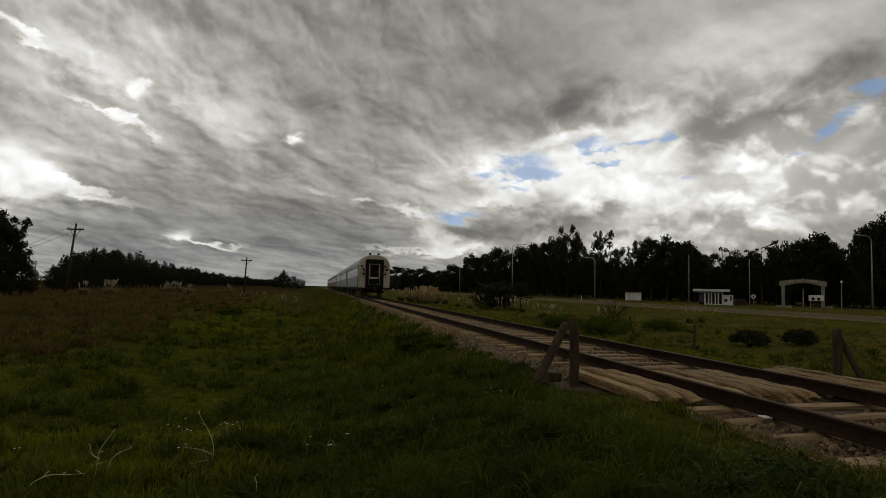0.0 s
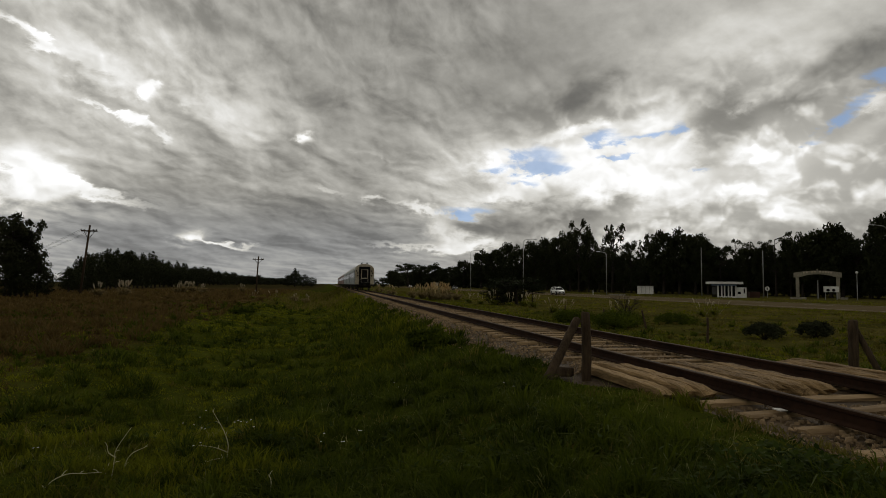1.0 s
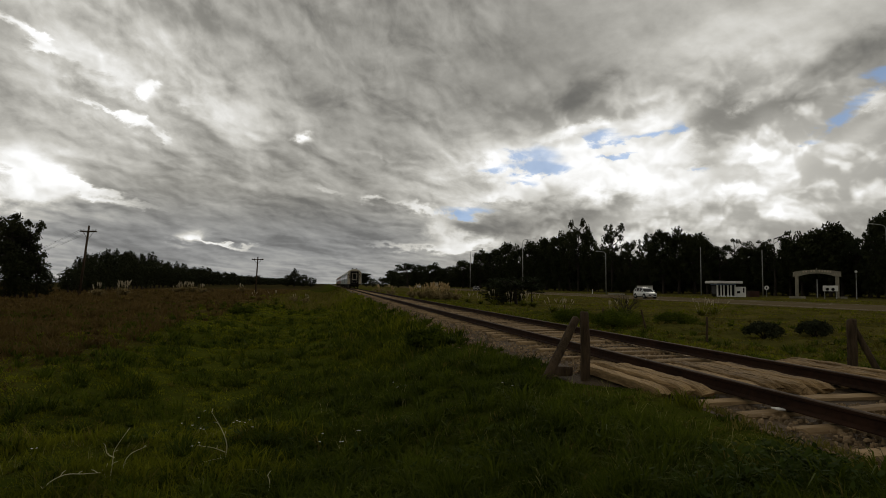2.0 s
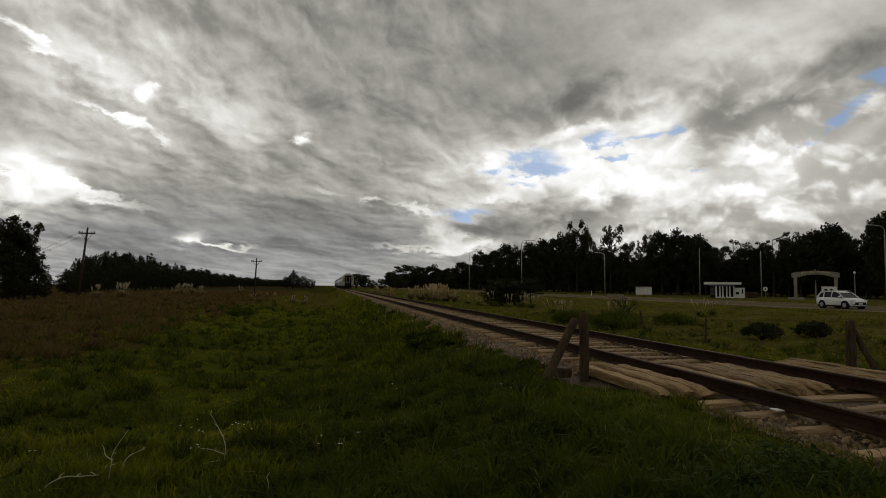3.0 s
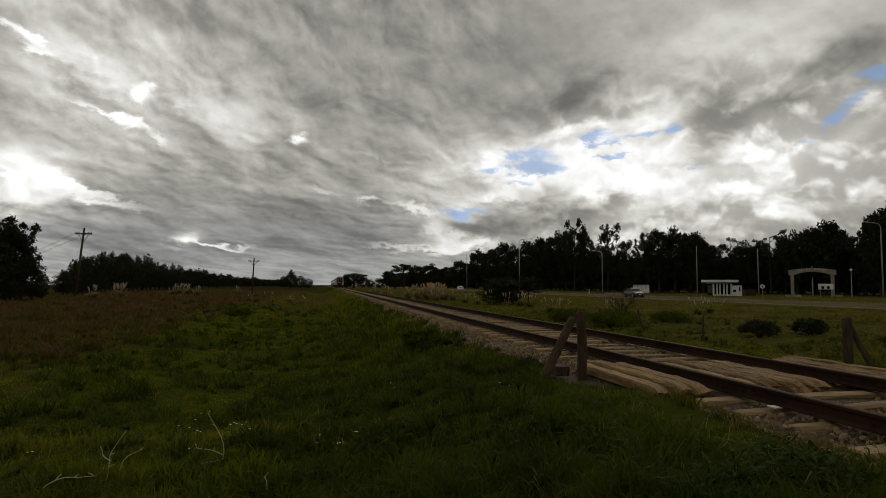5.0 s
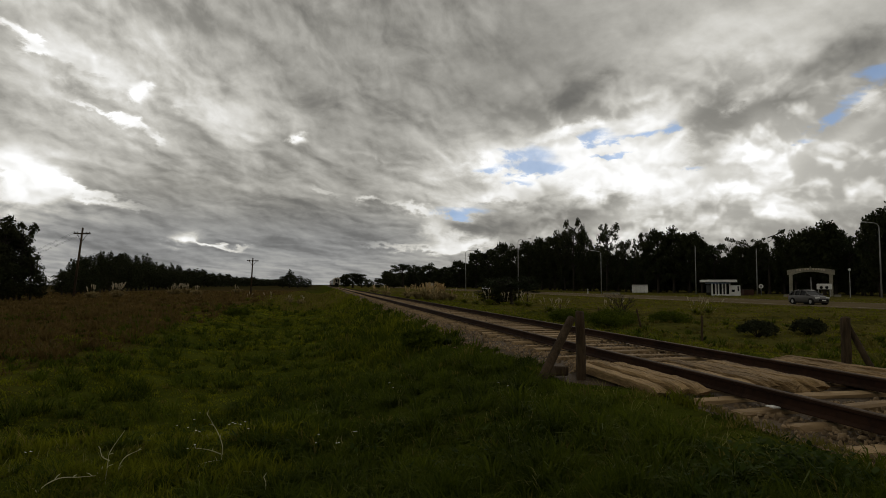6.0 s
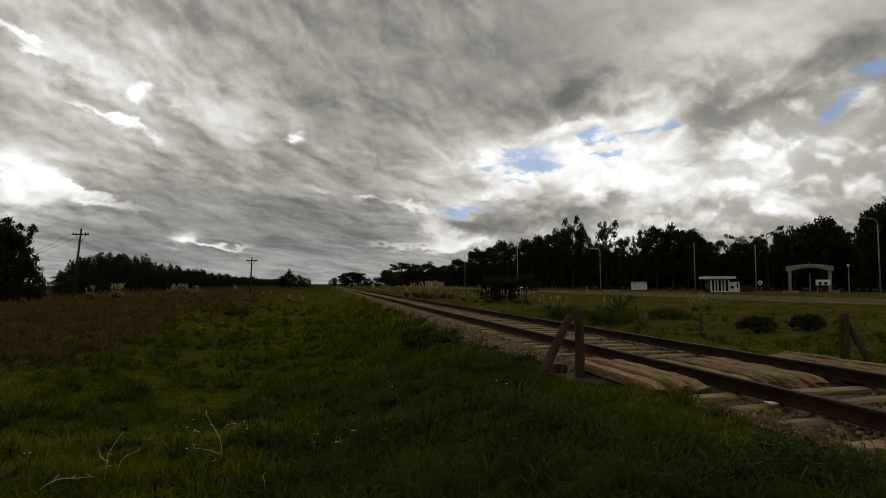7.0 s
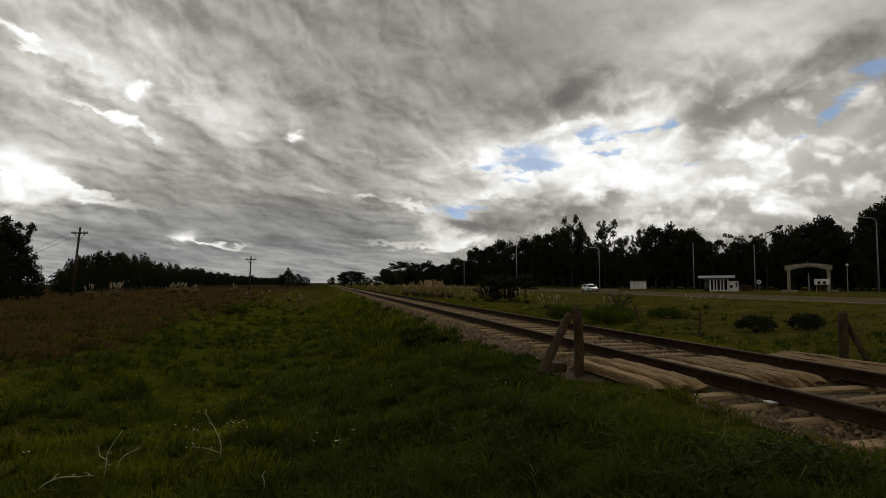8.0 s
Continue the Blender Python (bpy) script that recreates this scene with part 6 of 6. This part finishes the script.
def branching(bm, rng, start, way, length, radius, depth):
    """A forked bare branch."""
    mid = start + way * length * 0.5 + Vector((rng.uniform(-1, 1), rng.uniform(-1, 1), rng.uniform(-0.3, 0.6))) * length * 0.10
    end = start + way * length + Vector((rng.uniform(-1, 1), rng.uniform(-1, 1), rng.uniform(-0.2, 0.5))) * length * 0.14
    tube(bm, [start, mid, end], [radius, radius * 0.8, radius * 0.5], 5)
    if depth:
        for _ in range(3):
            f = rng.uniform(0.45, 1.0)
            w = (way + Vector((rng.uniform(-1, 1), rng.uniform(-1, 1), rng.uniform(-0.2, 0.8))) * 0.75).normalized()
            branching(bm, rng, start.lerp(end, f), w, length * rng.uniform(0.45, 0.7), radius * 0.5, depth - 1)


def build_bare_bush(x, y, h, seed):
    rng = random.Random(seed)
    bm = bmesh.new()
    for k in range(5):
        w = Vector((rng.uniform(-1, 1), rng.uniform(-0.6, 0.6), 1.0)).normalized()
        branching(bm, rng, Vector((rng.uniform(-0.2, 0.2), 0, -0.05)), w, h * 0.6, 0.045, 3)
    o = part("bare_bush", bm, M["bark"])
    o.matrix_basis = pose(x, y, float(gz(x, y)))
    tagged(o, "leafless dark bush with forked twigs", "bush")


build_bare_bush(17.9, 35.3, 1.7, 81)


def build_weed_stalk(x, y, stems):
    """A dead pale weed stalk; each stem runs through points given sideways and upwards from the root."""
    bm = bmesh.new()
    rng = random.Random(int(x * 100) + int(y * 10))
    for pts in stems:
        line = [Vector((u * 0.98 + rng.uniform(-0.006, 0.006), -u * 0.19 + rng.uniform(-0.02, 0.02), v)) for u, v in pts]
        fine = []
        for i in range(len(line) - 1):
            p0, p1, p2, p3 = line[max(i - 1, 0)], line[i], line[i + 1], line[min(i + 2, len(line) - 1)]
            fine += [0.5 * (2 * p1 + (p2 - p0) * f + (2 * p0 - 5 * p1 + 4 * p2 - p3) * f * f + (3 * p1 - p0 - 3 * p2 + p3) * f ** 3) for f in (0, 0.25, 0.5, 0.75)]
        line = fine + [line[-1]]
        k = len(line)
        tube(bm, line, [0.0056 - 0.0036 * i / (k - 1) for i in range(k)], 6)
        for i in range(3, k, 4):
            tip = line[i] + Vector((rng.uniform(-0.05, 0.05), rng.uniform(-0.02, 0.02), rng.uniform(0.01, 0.05)))
            tube(bm, [line[i], line[i].lerp(tip, 0.5) + Vector((0, 0, 0.006)), tip], [0.0036, 0.003, 0.0015], 5)
    o = part("dry_stalk", bm, M["stalk"])
    o.matrix_basis = pose(x, y, float(gz(x, y)) + 0.03)
    tagged(o, "pale dead forked weed stalk in the green grass", "weed", "dead weed stalks")


build_weed_stalk(-1.86, 5.95, [[(0, -0.05), (0.0, 0.0), (0.015, 0.153), (0.035, 0.252), (0.148, 0.431)], [(0.02, 0.17), (-0.04, 0.21), (-0.05, 0.28)], [(-0.02, -0.02), (-0.065, 0.04), (-0.045, 0.09)]])
build_weed_stalk(-1.81, 6.09, [[(0, -0.05), (0.015, 0.081), (0.076, 0.168), (0.209, 0.234)]])
build_weed_stalk(-2.25, 5.47, [[(0, -0.05), (0.076, 0.098), (0.209, 0.169), (0.365, 0.187), (0.499, 0.196)]])
build_weed_stalk(-0.97, 6.34, [[(0, -0.05), (0.016, 0.109), (-0.022, 0.245), (-0.087, 0.355), (-0.136, 0.453)], [(0.005, 0.055), (-0.11, 0.10), (-0.262, 0.12)]])
build_weed_stalk(-1.20, 6.18, [[(0, -0.03), (0.111, 0.053), (0.258, 0.074)]])
build_weed_stalk(-0.46, 5.21, [[(0, -0.04), (0.018, 0.091), (0.0, 0.145)]])


def build_flowers():
    """Small white meadow flowers on thin stems."""
    rng = random.Random(7)
    spots = [(-2.55, 6.3), (-1.36, 7.0), (-1.37, 7.25), (-0.87, 6.8), (-0.82, 6.75), (-0.78, 6.65), (-1.30, 6.6), (-1.12, 6.05), (0.09, 5.95), (0.25, 6.1), (0.05, 6.2), (0.9, 8.0), (1.9, 6.4)]
    for cx, cy in spots:
        x, y = cx + rng.uniform(-0.08, 0.08), cy + rng.uniform(-0.08, 0.08)
        z = float(gz(x, y))
        root = thing("wild_flower", "small white wild flowers on thin stems", "flower", "white wild flowers", m=pose(x, y, z))
        for k in range(2):
            top = Vector((rng.uniform(-0.07, 0.07), rng.uniform(-0.07, 0.07), rng.uniform(0.18, 0.30)))
            bm = bmesh.new()
            tube(bm, [(0, 0, -0.02), top * 0.5 + Vector((0.01, 0, 0)), top], [0.003, 0.0025, 0.002], 4)
            part("stem", bm, M["grass"], root)
            bm = bmesh.new()
            for q in range(6):
                a = q * math.tau / 6
                d = Vector((math.cos(a), math.sin(a), 0.35))
                s = Vector((-math.sin(a), math.cos(a), 0)) * 0.006
                bm.faces.new([bm.verts.new(top + v) for v in (Vector((0, 0, 0)), d * 0.008 + s * 0.8, d * 0.013, d * 0.008 - s * 0.8)])
            part("bloom", bm, M["petal"], root)


build_flowers()

# a scrap of white paper on the ballast by the near rail
bm = bmesh.new()
box(bm, -0.07, 0.07, -0.04, 0.04, 0.0, 0.012, 0.003)
for v in bm.verts:
    v.co.z += 0.05 * abs(v.co.x)
litter = part("paper_scrap", bm, M["white"])
litter.matrix_basis = pose(4.30, 5.35, -0.14, 8, 6, 25)
tagged(litter, "crumpled scrap of white paper on the ballast", "litter")

# ================= what moves =================


def motions():
    for k, coach in enumerate(TRAIN):
        walk(coach, [(t, pose(MID, 60.0 + COACH_STEP * k + 36.3 * t, 0)) for t in (0.0, 2.0, 4.0, 6.0, 8.0)])
    for car, start, speed in ((SUV, 164.5, 37.7), (HATCH, 274.5, 36.6), (SEDAN, 411.0, 38.0)):
        walk(car, [(t, pose(48.6, start - speed * t, ROAD_Z + 0.055, 0, 0, 180)) for t in (0.0, 2.0, 4.0, 6.0, 8.0)])


motions()
